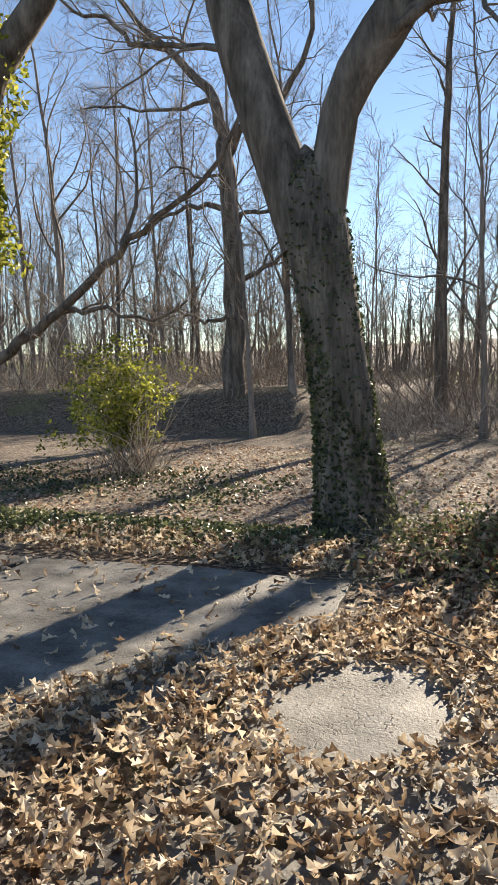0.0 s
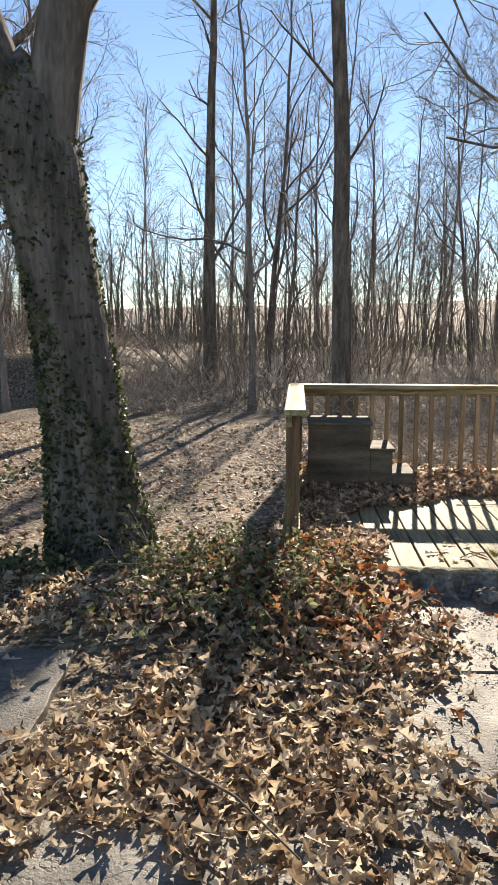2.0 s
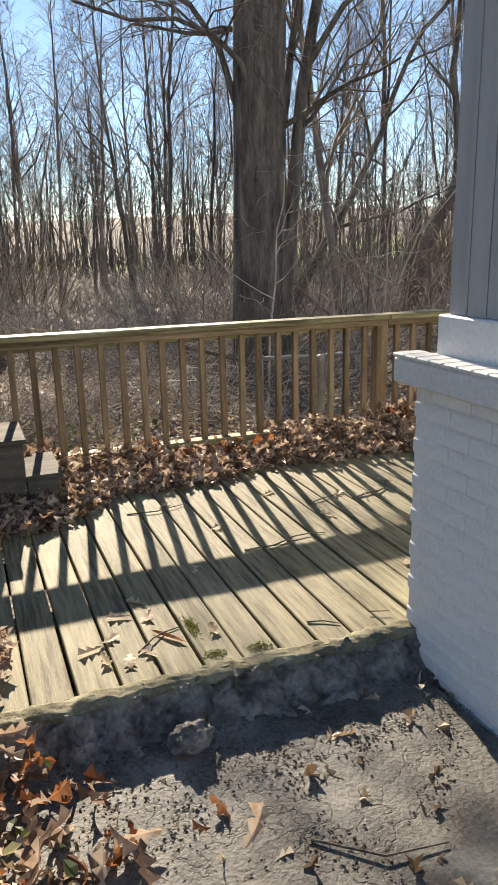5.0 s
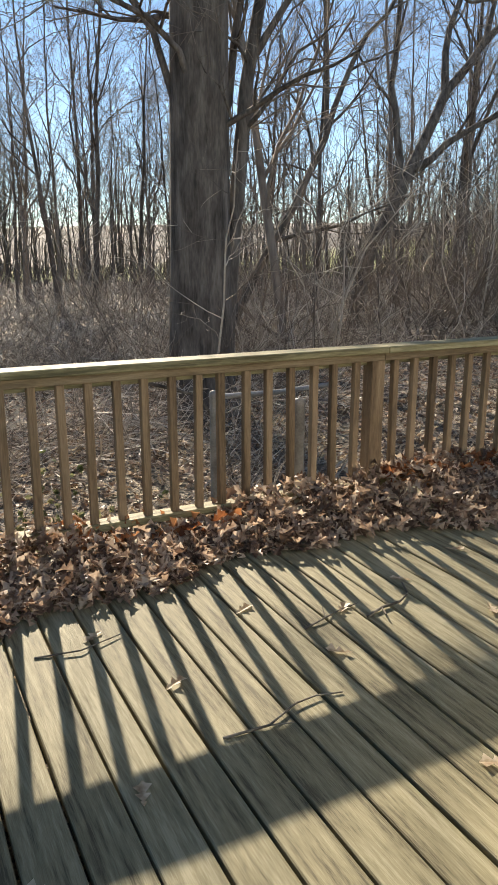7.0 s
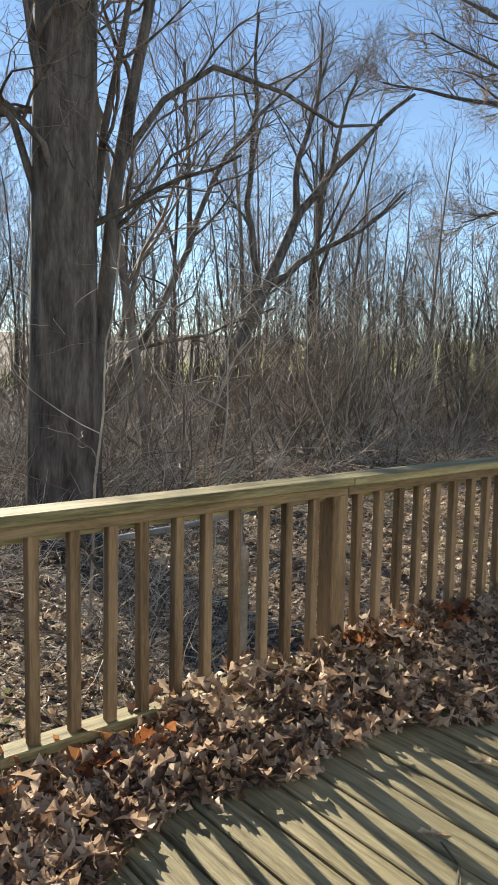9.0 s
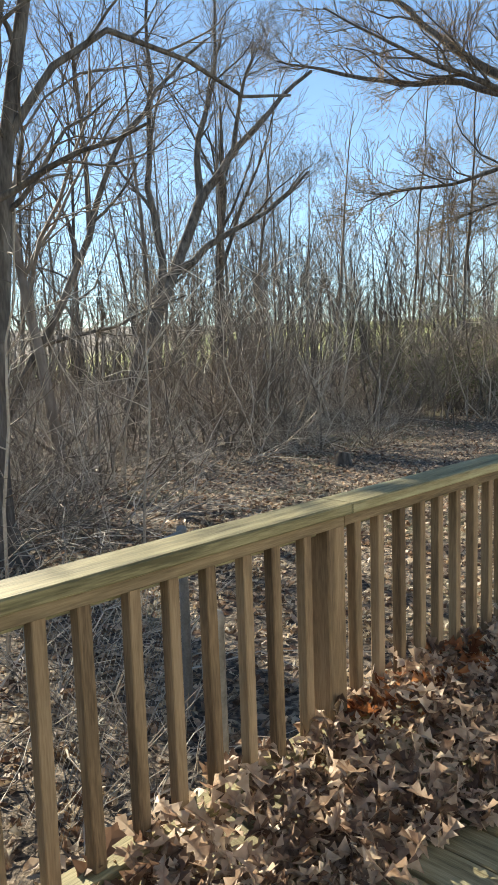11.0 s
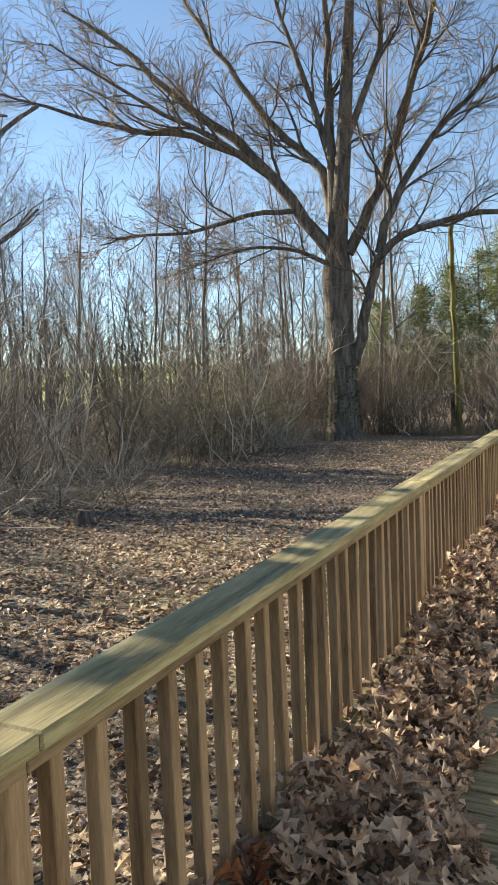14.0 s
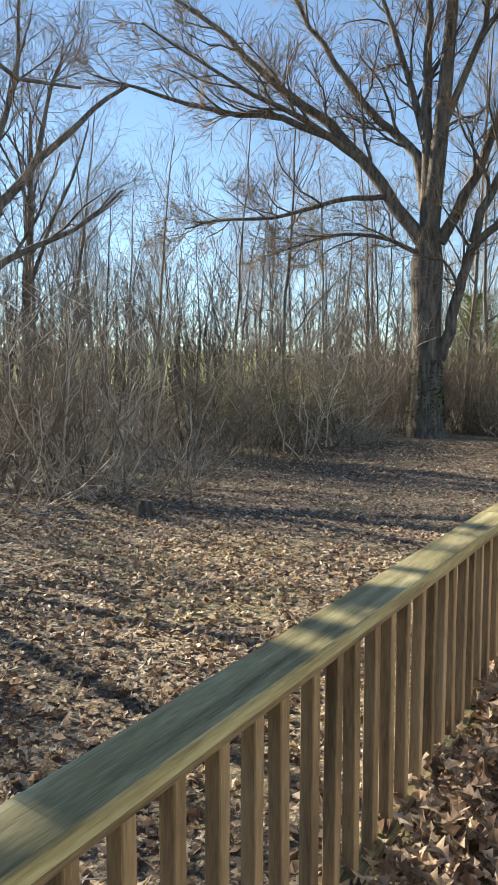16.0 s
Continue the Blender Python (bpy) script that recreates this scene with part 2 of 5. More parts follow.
def box(x0, y0, z0, x1, y1, z1, bevel=0.004, bm=None):
    own = bmesh.new()
    bmesh.ops.create_cube(own, size=1, matrix=Matrix.Translation(((x0 + x1) / 2, (y0 + y1) / 2, (z0 + z1) / 2)) @ Matrix.Diagonal((x1 - x0, y1 - y0, z1 - z0, 1)))
    if bevel:
        bmesh.ops.bevel(own, geom=own.edges[:], offset=bevel, segments=1, affect='EDGES', profile=0.6)
    if bm is None:
        return own
    me = bpy.data.meshes.new("tmp")
    own.to_mesh(me)
    own.free()
    bm.from_mesh(me)
    bpy.data.meshes.remove(me)
    return bm


def thing(name, label, category, at=(0, 0, 0), group="", kind=""):
    ob = new(name)
    ob.empty_display_size = 0.1
    ob.location = at
    return tagged(ob, label, category, group, kind)


def ss(t):
    t = np.clip(t, 0, 1)
    return t * t * (3 - 2 * t)


def gz(x, y):
    """Height of the ground."""
    x, y = np.asarray(x, float), np.asarray(y, float)
    z = -0.2 - 0.72 * ss((y + 3.4) / 5.2)
    z = z + 1.45 * ss((y - 14.2) / 1.8) * ss((-9.6 - x) / 1.6) * (1 - 0.6 * ss((y - 24) / 20))
    z = z + 0.05 * np.sin(x * 0.9 + 1.3 * np.sin(y * 0.6)) * np.sin(y * 0.8) * ss((y - 1) / 4)
    z = z + 0.26 * np.exp(-(((x + 3.65) / 0.8) ** 2 + ((y + 2.45) / 0.85) ** 2))
    z = z + (7 + 2 * np.sin(x * 0.017)) * ss((np.hypot(x, y) - 95) / 70) * ss((y + 60 + np.abs(x)) / 60)
    z = z + 0.2 * ss((x - 15) / 12) * ss((16 - np.abs(y - 8)) / 8)
    return z


class Tubes:
    """Gathers tapered round limbs into one mesh."""

    def __init__(self):
        self.v, self.f, self.n = [], [], 0

    def add(self, pts, radii, sides):
        p = np.asarray(pts, float)
        k = len(p)
        d = np.gradient(p, axis=0)
        d /= np.linalg.norm(d, axis=1)[:, None] + 1e-9
        ref = np.array([0.31, 0.95, 0.05]) if abs(d[0][2]) > 0.6 else np.array([0.1, 0.05, 1.0])
        u = np.cross(d, ref)
        u /= np.linalg.norm(u, axis=1)[:, None] + 1e-9
        w = np.cross(d, u)
        a = np.arange(sides) * 2 * np.pi / sides
        r = np.asarray(radii, float)[:, None, None]
        ring = p[:, None, :] + r * (np.cos(a)[None, :, None] * u[:, None, :] + np.sin(a)[None, :, None] * w[:, None, :])
        self.v.append(ring.reshape(-1, 3))
        i = np.arange(k - 1)[:, None] * sides + np.arange(sides)[None, :]
        j = np.arange(k - 1)[:, None] * sides + (np.arange(sides)[None, :] + 1) % sides
        q = np.stack([i, j, j + sides, i + sides], -1).reshape(-1, 4) + self.n
        self.f.append(q)
        self.n += k * sides

    def make(self, name, mat, parent=None, label="", smooth=True):
        return solid(name, np.concatenate(self.v), np.concatenate(self.f), mat, parent, label, smooth)


def strands(p0, p1, r0, r1):
    """Many straight three-sided twigs at once: points and faces."""
    p0, p1 = np.asarray(p0, float), np.asarray(p1, float)
    n = len(p0)
    d = p1 - p0
    d /= np.linalg.norm(d, axis=1)[:, None] + 1e-9
    u = np.cross(d, np.array([0.37, 0.91, 0.17]))
    u /= np.linalg.norm(u, axis=1)[:, None] + 1e-9
    w = np.cross(d, u)
    a = np.arange(3) * 2 * np.pi / 3
    ring = np.cos(a)[None, :, None] * u[:, None, :] + np.sin(a)[None, :, None] * w[:, None, :]
    lo = p0[:, None, :] + ring * np.asarray(r0)[:, None, None]
    hi = p1[:, None, :] + ring * np.asarray(r1)[:, None, None]
    v = np.concatenate([lo, hi], 1).reshape(-1, 3)
    f = np.array([(0, 1, 4, 3), (1, 2, 5, 4), (2, 0, 3, 5)])[None] + (np.arange(n) * 6)[:, None, None]
    return v, f.reshape(-1, 4)


def limb(rng, start, way, length, r0, r1, n, wobble, lift=0.0, droop=0.0):
    """A bent limb: its points and radii."""
    p = np.array(start, float)
    d = np.array(way, float)
    d /= np.linalg.norm(d)
    pts = [p.copy()]
    for i in range(n):
        d = d + rng.normal(0, wobble, 3) + np.array([0, 0, lift - droop * (i / n)])
        d /= np.linalg.norm(d)
        p = p + d * length / n
        pts.append(p.copy())
    return np.array(pts), np.linspace(r0, r1, n + 1)


FLOOR = [0.0045]


def branch_out(rng, wood, twigs, pts, radii, level, spec):
    """Branches along a limb, level by level; the last level goes into the twigs."""
    if level >= len(spec):
        return
    count, length, spread, lift, first, sides, seg, wobble = spec[level]
    total = len(pts) - 1
    for k in range(count):
        f = first + (1 - first) * (k + rng.uniform(0.1, 0.9)) / count
        i = min(int(f * total), total - 1)
        g = f * total - i
        p = pts[i] * (1 - g) + pts[i + 1] * g
        r = radii[i] * (1 - g) + radii[i + 1] * g
        d = pts[i + 1] - pts[i]
        d = d / (np.linalg.norm(d) + 1e-9)
        s = rng.normal(0, 1, 3)
        s -= d * (s @ d)
        s /= np.linalg.norm(s) + 1e-9
        s[2] *= 0.7
        way = d * math.cos(spread) + s * math.sin(spread) + np.array([0, 0, lift])
        ln = length * rng.uniform(0.6, 1.25) * (1.15 - 0.6 * f)
        r0 = max(min(r * 0.55, ln * 0.021), FLOOR[0])
        last = level == len(spec) - 1
        q, rr = limb(rng, p, way, ln, r0, max(r0 * 0.3, FLOOR[0] * 0.6), seg, wobble, 0.03)
        (twigs if last or r0 < 0.02 else wood).add(q, rr, sides)
        branch_out(rng, wood, twigs, q, rr, level + 1, spec)


def tree_thing(name, label, at, seed, trunk, spec, bark=BARK_HAZED, twig=TWIG, group="", sides=8, extra=None):
    """trunk: height, lean x, lean y, radius at foot, at top."""
    rng = np.random.default_rng(seed)
    root = thing(name, label, "tree", at, group)
    wood, twigs = Tubes(), Tubes()
    hgt, lx, ly, r0, r1 = trunk
    n = 12
    t = np.linspace(0, 1, n + 1)
    wob = np.cumsum(rng.normal(0, 0.09, (n + 1, 2)), axis=0) * hgt / 14
    pts = np.stack([lx * t + wob[:, 0] * t, ly * t + wob[:, 1] * t, hgt * t - 0.25], 1)
    rad = r0 + (r1 - r0) * t ** 0.8
    rad[0] *= 1.45
    wood.add(pts, rad, sides)
    if extra:
        extra(rng, wood, twigs, pts, rad)
    branch_out(rng, wood, twigs, pts, rad, 0, spec)
    wood.make("trunk", bark, root)
    twigs.make("crown", twig, root)
    return root


def leaf_shape(rng, lobes=True, size=1.0):
    """A curled dry leaf about a length of 1: points and faces."""
    u = np.linspace(0, 1, 8)
    w = np.array([0.012, 0.11, 0.05, 0.235, 0.07, 0.27, 0.09, 0.01]) if lobes else np.array([0.01, 0.16, 0.26, 0.30, 0.28, 0.2, 0.1, 0.01])
    w = w * rng.uniform(0.8, 1.15, 8)
    sweep = np.array([0, 0.05, 0.0, 0.1, 0.02, 0.12, 0.06, 0.0])
    c1, c2, tw = rng.uniform(-1.2, 2.0), rng.uniform(0.2, 1.6), rng.uniform(-1.3, 1.3)
    v = []
    for s in (-1, 0, 1):
        for i in range(8):
            y = s * w[i]
            x = u[i] + (sweep[i] if s else 0)
            z = c2 * abs(y) * 0.9 + c1 * (u[i] - 0.5) ** 2 * 0.6 + tw * y * (u[i] - 0.5)
            v.append((x - 0.5, y, z))
    f = []
    for a in (0, 8):
        for i in range(7):
            f.append((a + i, a + i + 1, a + 9 + i, a + 8 + i))
    return np.array(v) * size, np.array(f)


def small_leaf(rng):
    v = np.array([(-0.5, 0, 0), (-0.1, -0.32, 0.12), (0.3, -0.2, 0.1), (0.5, 0, 0.02), (0.3, 0.2, 0.1), (-0.1, 0.32, 0.12), (0.0, 0, -0.04)], float)
    v[:, 2] *= rng.uniform(0.2, 2.4)
    return v, np.array([(0, 1, 6, 5), (1, 2, 3, 6), (6, 3, 4, 5)])


def turns(rng, n, flat):
    """n random turns; flat: the spread of the tilt in radians."""
    yaw = rng.uniform(0, 2 * np.pi, n)
    ax, ay = rng.normal(0, flat, n), rng.normal(0, flat, n)
    flip = rng.random(n) < 0.45
    ax = ax + np.where(flip, np.pi, 0)
    cy, sy_, ca, sa, cb, sb = np.cos(yaw), np.sin(yaw), np.cos(ax), np.sin(ax), np.cos(ay), np.sin(ay)
    rz = np.zeros((n, 3, 3)); rz[:, 0, 0], rz[:, 0, 1], rz[:, 1, 0], rz[:, 1, 1], rz[:, 2, 2] = cy, -sy_, sy_, cy, 1
    rx = np.zeros((n, 3, 3)); rx[:, 0, 0], rx[:, 1, 1], rx[:, 1, 2], rx[:, 2, 1], rx[:, 2, 2] = 1, ca, -sa, sa, ca
    ry = np.zeros((n, 3, 3)); ry[:, 0, 0], ry[:, 0, 2], ry[:, 1, 1], ry[:, 2, 0], ry[:, 2, 2] = cb, sb, 1, -sb, cb
    return rz @ rx @ ry


def scatter(name, places, sizes, flat, shapes, mat, seed, parent=None, tag=None):
    """Many leaves joined into one mesh."""
    rng = np.random.default_rng(seed)
    n = len(places)
    rot = turns(rng, n, flat)
    pick = rng.integers(0, len(shapes), n)
    vs, fs, base = [], [], 0
    for k, (v, f) in enumerate(shapes):
        idx = np.nonzero(pick == k)[0]
        if not len(idx):
            continue
        w = np.einsum("nij,vj->nvi", rot[idx], v) * np.asarray(sizes)[idx][:, None, None] + places[idx][:, None, :]
        vs.append(w.reshape(-1, 3))
        fs.append((f[None] + (np.arange(len(idx)) * len(v))[:, None, None] + base).reshape(-1, f.shape[1]))
        base += len(idx) * len(v)
    ob = solid(name, np.concatenate(vs), np.concatenate(fs), mat, parent)
    if tag:
        tagged(ob, *tag)
    return ob


RNG = np.random.default_rng(7)
OAK = [leaf_shape(RNG) for _ in range(9)]
OVAL = [leaf_shape(RNG, False) for _ in range(4)]
TINY = [small_leaf(RNG) for _ in range(6)]

# ---------------------------------------------------------------- ground
k = np.linspace(-1, 1, 231)
gxs = np.sinh(k * 7.0) / np.sinh(7.0) * 900 + 0.0
gys = np.sinh(k * 7.0) / np.sinh(7.0) * 900 + 2.0
GX, GY = np.meshgrid(gxs, gys)
GZ = gz(GX, GY)
nx = len(gxs)
gi = (np.arange(nx - 1)[:, None] * nx + np.arange(nx - 1)[None, :]).reshape(-1)
ground = solid("ground", np.stack([GX, GY, GZ], -1).reshape(-1, 3), np.stack([gi, gi + 1, gi + 1 + nx, gi + nx], -1), GROUND, smooth=True)
tagged(ground, "leaf-covered ground sloping from the house to the woods", "ground", kind="structure")


# ---------------------------------------------------------------- concrete paving
def slab_piece(parent, outline, top, thick, seed, name="slab"):
    """A cast slab with a rough broken outline."""
    rng = np.random.default_rng(seed)
    pts = []
    m = len(outline)
    for i in range(m):
        a, b = np.array(outline[i]), np.array(outline[(i + 1) % m])
        steps = max(2, int(np.linalg.norm(b - a) / 0.12))
        for s in range(steps):
            q = a + (b - a) * s / steps + rng.normal(0, 0.007, 2)
            pts.append(q)
    bm = bmesh.new()
    vs = [bm.verts.new((q[0], q[1], top)) for q in pts]
    face = bm.faces.new(vs)
    if face.normal.z < 0:
        bmesh.ops.reverse_faces(bm, faces=[face])
    ex = bmesh.ops.extrude_face_region(bm, geom=[face])
    for v in ex["geom"]:
        if isinstance(v, bmesh.types.BMVert):
            v.co.z -= thick
    bmesh.ops.recalc_face_normals(bm, faces=bm.faces[:])
    bmesh.ops.bevel(bm, geom=[e for e in bm.edges if e.verts[0].co.z > top - 0.001 and e.verts[1].co.z > top - 0.001], offset=0.006, segments=1, affect='EDGES')
    return part(name, bm, CONCRETE, parent)


paving = thing("pavement", "cracked grey concrete slabs half covered by leaves", "pavement", kind="structure")
slab_piece(paving, [(-2.98, -3.66), (-2.57, -3.645), (-2.17, -3.605), (-1.78, -3.555), (-1.42, -3.48), (-1.42, -2.70), (-2.2, -2.66), (-3.0, -2.62)], -0.128, 0.12, 1)
slab_piece(paving, [(-2.99, -3.664), (-2.57, -3.649), (-2.17, -3.609), (-1.78, -3.559), (-1.42, -3.484), (-1.3, -4.58), (-2.2, -4.92), (-3.1, -4.78)], -0.135, 0.12, 2)
slab_piece(paving, [(-1.38, -4.62), (-2.2, -4.96), (-3.1, -4.82), (-4.55, -4.75), (-4.6, -6.0), (-3.2, -6.6), (-1.2, -6.2)], -0.14, 0.12, 3)
slab_piece(paving, [(-1.2, -6.26), (-3.2, -6.67), (-4.6, -6.07), (-4.9, -9.8), (-1.0, -9.8)], -0.14, 0.12, 4)
slab_piece(paving, [(-4.45, -4.3), (-4.5, -3.5), (-5.6, -3.42), (-7.0, -3.55), (-7.2, -6.2), (-4.75, -5.9), (-4.6, -4.8)], -0.15, 0.10, 5)
slab_piece(paving, [(-7.08, -3.55), (-9.6, -3.75), (-9.8, -6.4), (-7.28, -6.25)], -0.15, 0.10, 6)

# broken curb between the slabs and the deck
lip_root = thing("broken_edge", "broken concrete curb with a mossy crust along the deck", "edging")
rngl = np.random.default_rng(4)


def curb_strip(name, section, mat, amount, label):
    """A rough strip along the deck front, drawn out from a cross-section of (y, z)."""
    xs = np.arange(-2.98, -1.38, 0.011)
    sec = np.array(section)
    k = np.linspace(0, len(sec) - 1, 4 * len(sec) - 3)
    sec = np.stack([np.interp(k, np.arange(len(sec)), sec[:, i]) for i in (0, 1)], 1)
    v = []
    for x in xs:
        sway = 0.022 * noise.noise(Vector((x * 3.1, 2.0, 0))) + 0.02 * noise.noise(Vector((x * 11, 5.0, 0)))
        for y, z in sec:
            p = Vector((x * 26, y * 26, z * 26))
            v.append((x, y + sway + amount * noise.noise(p), z + amount * 0.8 * noise.noise(p + Vector((9, 3, 1))) + amount * 0.5 * noise.noise(p * 3)))
    w = len(sec)
    f = [(i * w + j, i * w + j + 1, (i + 1) * w + j + 1, (i + 1) * w + j) for i in range(len(xs) - 1) for j in range(w - 1)]
    return solid(name, v, f, mat, lip_root, label, smooth=True)


curb_strip("crust", [(-2.525, -0.03), (-2.53, 0.001), (-2.555, 0.003), (-2.585, -0.002), (-2.605, -0.014), (-2.59, -0.04)], CRUST, 0.008, "pale mossy crust of the curb")
curb_strip("face", [(-2.56, -0.01), (-2.60, -0.016), (-2.61, -0.05), (-2.645, -0.085), (-2.69, -0.12), (-2.78, -0.15)], ROCK, 0.034, "dark broken face of the curb")
stone = bmesh.new()
bmesh.ops.create_icosphere(stone, subdivisions=4, radius=1)
for v in stone.verts:
    v.co = Vector((v.co.x * 0.07, v.co.y * 0.05, v.co.z * 0.05)) * (1 + 0.35 * noise.noise(v.co * 2.1) + 0.15 * noise.noise(v.co * 6))
ob = part("stone", stone, ROCK)
ob.data.shade_smooth()
ob.location = (-2.33, -2.76, -0.095)
tagged(ob, "dark broken lump of concrete below the curb", "stone")

# ---------------------------------------------------------------- deck
deck = thing("deck", "weathered greenish wooden deck with gapped boards", "deck", kind="structure")
PITCH = 0.146
board_meshes = []
for k in range(4):
    bm = box(-0.0665, -1.30, -0.038, 0.069, 1.33, 0, 0.004)
    me = bpy.data.meshes.new("board")
    bm.to_mesh(me)
    bm.free()
    me.materials.append(WOOD)
    board_meshes.append(me)
rb = random.Random(5)
nb = 0
xb = -3.45
while xb < 7.75:
    ob = new("board", board_meshes[nb % 4])
    ob.parent = deck
    ob.location = (xb, -1.25 + rb.uniform(-0.02, 0.02), rb.uniform(-0.003, 0.002))
    ob.rotation_euler = (0, rb.uniform(-0.008, 0.008), rb.uniform(-0.002, 0.002))
    xb += PITCH
    nb += 1
for yj in (-2.45, -1.25, -0.05):
    part("joist", box(-3.5, yj - 0.02, -0.2, 7.8, yj + 0.02, -0.045), WOOD_DARK, deck)


# ---------------------------------------------------------------- railing
SP = 0.1365
bal_bm = box(-0.019, -0.035, 0.05, 0.019, 0.003, 0.852, 0.003)
BAL = bpy.data.meshes.new("baluster")
bal_bm.to_mesh(BAL)
bal_bm.free()
BAL.materials.append(WOOD_UP)


def railing(name, label, posts, joints, x_end0, x_end1):
    root = thing(name, label, "railing")
    for a, b in zip(joints, joints[1:]):
        part("cap", box(a + 0.0015, -0.085, 0.862, b - 0.0015, 0.055, 0.9, 0.005), WOOD_RAIL, root)
        part("fascia", box(a + 0.0015, -0.05, 0.818, b - 0.0015, -0.036, 0.861, 0.002), WOOD_SHADED, root)
        part("fascia", box(a + 0.0015, 0.004, 0.79, b - 0.0015, 0.04, 0.861, 0.002), WOOD_RAIL, root)
        part("bottom_rail", box(a + 0.0015, -0.055, 0.085, b - 0.0015, 0.035, 0.122, 0.003), WOOD_RAIL, root)
    for p in posts:
        part("post", box(p - 0.045, -0.047, -0.9, p + 0.045, 0.042, 0.860, 0.005), WOOD_UP, root)
    for a, b in zip(posts, posts[1:]):
        n = max(1, round((b - a) / SP) - 1)
        for i in range(1, n + 1):
            ob = new("baluster", BAL)
            ob.parent = root
            ob.location = (a + (b - a) * i / (n + 1) + rb.uniform(-0.006, 0.006), 0, 0)
            ob.rotation_euler = (rb.uniform(-0.006, 0.006), rb.uniform(-0.008, 0.008), rb.uniform(-0.05, 0.05))
    return root


railing("long_railing", "weathered wooden deck railing with square balusters", [-3.42, 0.0, 3.34, 6.05, 7.72], [-3.5, 0.04, 3.38, 7.78], -3.5, 7.78)
side = railing("side_railing", "weathered wooden side railing with a wide cap", [0.0, 2.02], [-0.1, 2.1], 0, 2.1)
side.location = (-3.45, -2.09, 0.0)
side.rotation_euler = (0, 0, radians(90))
# stair rail at the far end of the deck
stair_rail = thing("stair_handrail", "short sloping wooden handrail at the deck end", "railing", (7.85, -0.05, 0))
bm = box(-0.05, -0.02, -0.45, 0.05, 0.02, 0.45)
bm.transform(pose(0.33, 0, 0.45, 0, -38 + 180, 0))
part("handrail", bm, WOOD_RAIL, stair_rail)
part("post", box(0.55, -0.04, -0.9, 0.64, 0.05, 0.5), WOOD_UP, stair_rail)
step = thing("deck_step", "low wooden step board at the deck end", "step", (8.0, -1.25, 0))
part("tread", box(-0.16, -1.3, -0.06, 0.16, 1.3, -0.02), WOOD, step)
part("riser", box(-0.16, -1.3, -0.85, -0.12, 1.3, -0.061), WOOD_DARK, step)

# ---------------------------------------------------------------- wooden steps standing on the deck
steps = thing("wooden_steps", "dark wooden set of steps standing on the deck", "steps", (-2.9, -0.42, 0))
for x0, x1, zt in ((-0.42, 0.10, 0.63), (0.10, 0.29, 0.41), (0.29, 0.47, 0.20)):
    part("side_panel", box(x0 + 0.002, -0.22, 0.0, x1 - 0.002, -0.19, zt - 0.03), WOOD_DARK, steps)
    part("side_panel", box(x0 + 0.002, 0.19, 0.0, x1 - 0.002, 0.22, zt - 0.03), WOOD_DARK, steps)
    part("riser", box(x1 - 0.032, -0.188, 0.0, x1 - 0.004, 0.188, zt - 0.032), WOOD_DARK, steps)
    part("tread", box(x0 - 0.01, -0.24, zt - 0.028, x1 + 0.015, 0.24, zt), WOOD_DARK, steps)
part("back_panel", box(-0.42, -0.188, 0.0, -0.39, 0.188, 0.598), WOOD_DARK, steps)

# ---------------------------------------------------------------- porch column
CX, CY, CW = -1.395, -2.53, 0.92
column = thing("porch_column", "white painted brick pier with a grey boarded shaft", "column", (CX, CY, 0))
pier = part("pier", box(0.006, -CW, -0.2, CW, -0.006, 0.96, 0.004), WHITE, column, "white painted brick pier")
brick_bm = box(-0.1, -0.006, -0.0285, 0.1, 0.006, 0.0285, 0.005)
BRICK = bpy.data.meshes.new("brick")
brick_bm.to_mesh(BRICK)
brick_bm.free()
BRICK.materials.append(WHITE)
for r in range(17):
    z = -0.16 + r * 0.0665
    for c in range(5):
        off = (c + (0.5 if r % 2 else 0.0)) * 0.209 + 0.0
        if off < 0.1 or off > CW - 0.1:
            continue
        ob = new("brick", BRICK)
        ob.parent = pier
        ob.location = (0.0050 + rb.uniform(0, 0.0012), -off, z)
        ob.rotation_euler = (0, 0, radians(90))
        ob = new("brick", BRICK)
        ob.parent = pier
        ob.location = (off, -0.0050 - rb.uniform(0, 0.0012), z)
cap_bm = box(-0.055, -CW - 0.055, 0.93, CW + 0.055, 0.055, 1.02, 0.008)
part("cap", cap_bm, WHITE, column, "white brick cap course")
for i in range(14):
    off = -0.05 + i * 0.0735
    part("coping_brick", box(-0.062, -off - 0.069, 1.021, 0.049, -off, 1.036, 0.004), WHITE, column)
part("plinth", box(0.05, -CW + 0.05, 1.02, CW - 0.05, -0.05, 1.17, 0.006), WHITE, column)
S0, S1 = 0.075, CW - 0.075
part("shaft_core", box(S0 + 0.012, -S1 + 0.012, 1.17, S1 - 0.012, -S0 - 0.012, 2.5, 0.002), GREY, column)
nbd = 8
bw = (S1 - S0) / nbd
for i in range(nbd):
    a = S0 + i * bw
    part("siding_board", box(S0, -a - bw + 0.004, 1.171, S0 + 0.013, -a - 0.002, 2.5, 0.003), GREY, column)
    if 0 < i < nbd:
        part("siding_board", box(a + 0.002, -S0 - 0.013, 1.171, a + bw - 0.004, -S0, 2.5, 0.003), GREY, column)
part("capital", box(-0.04, -CW - 0.04, 2.5, CW + 0.04, 0.04, 2.62, 0.006), WHITE, column)
porch = thing("porch_roof", "plain white porch beam over the column", "roof", kind="structure")
part("beam", box(-1.45, -5.1, 2.62, -0.45, -2.46, 2.85, 0.004), WHITE, porch)
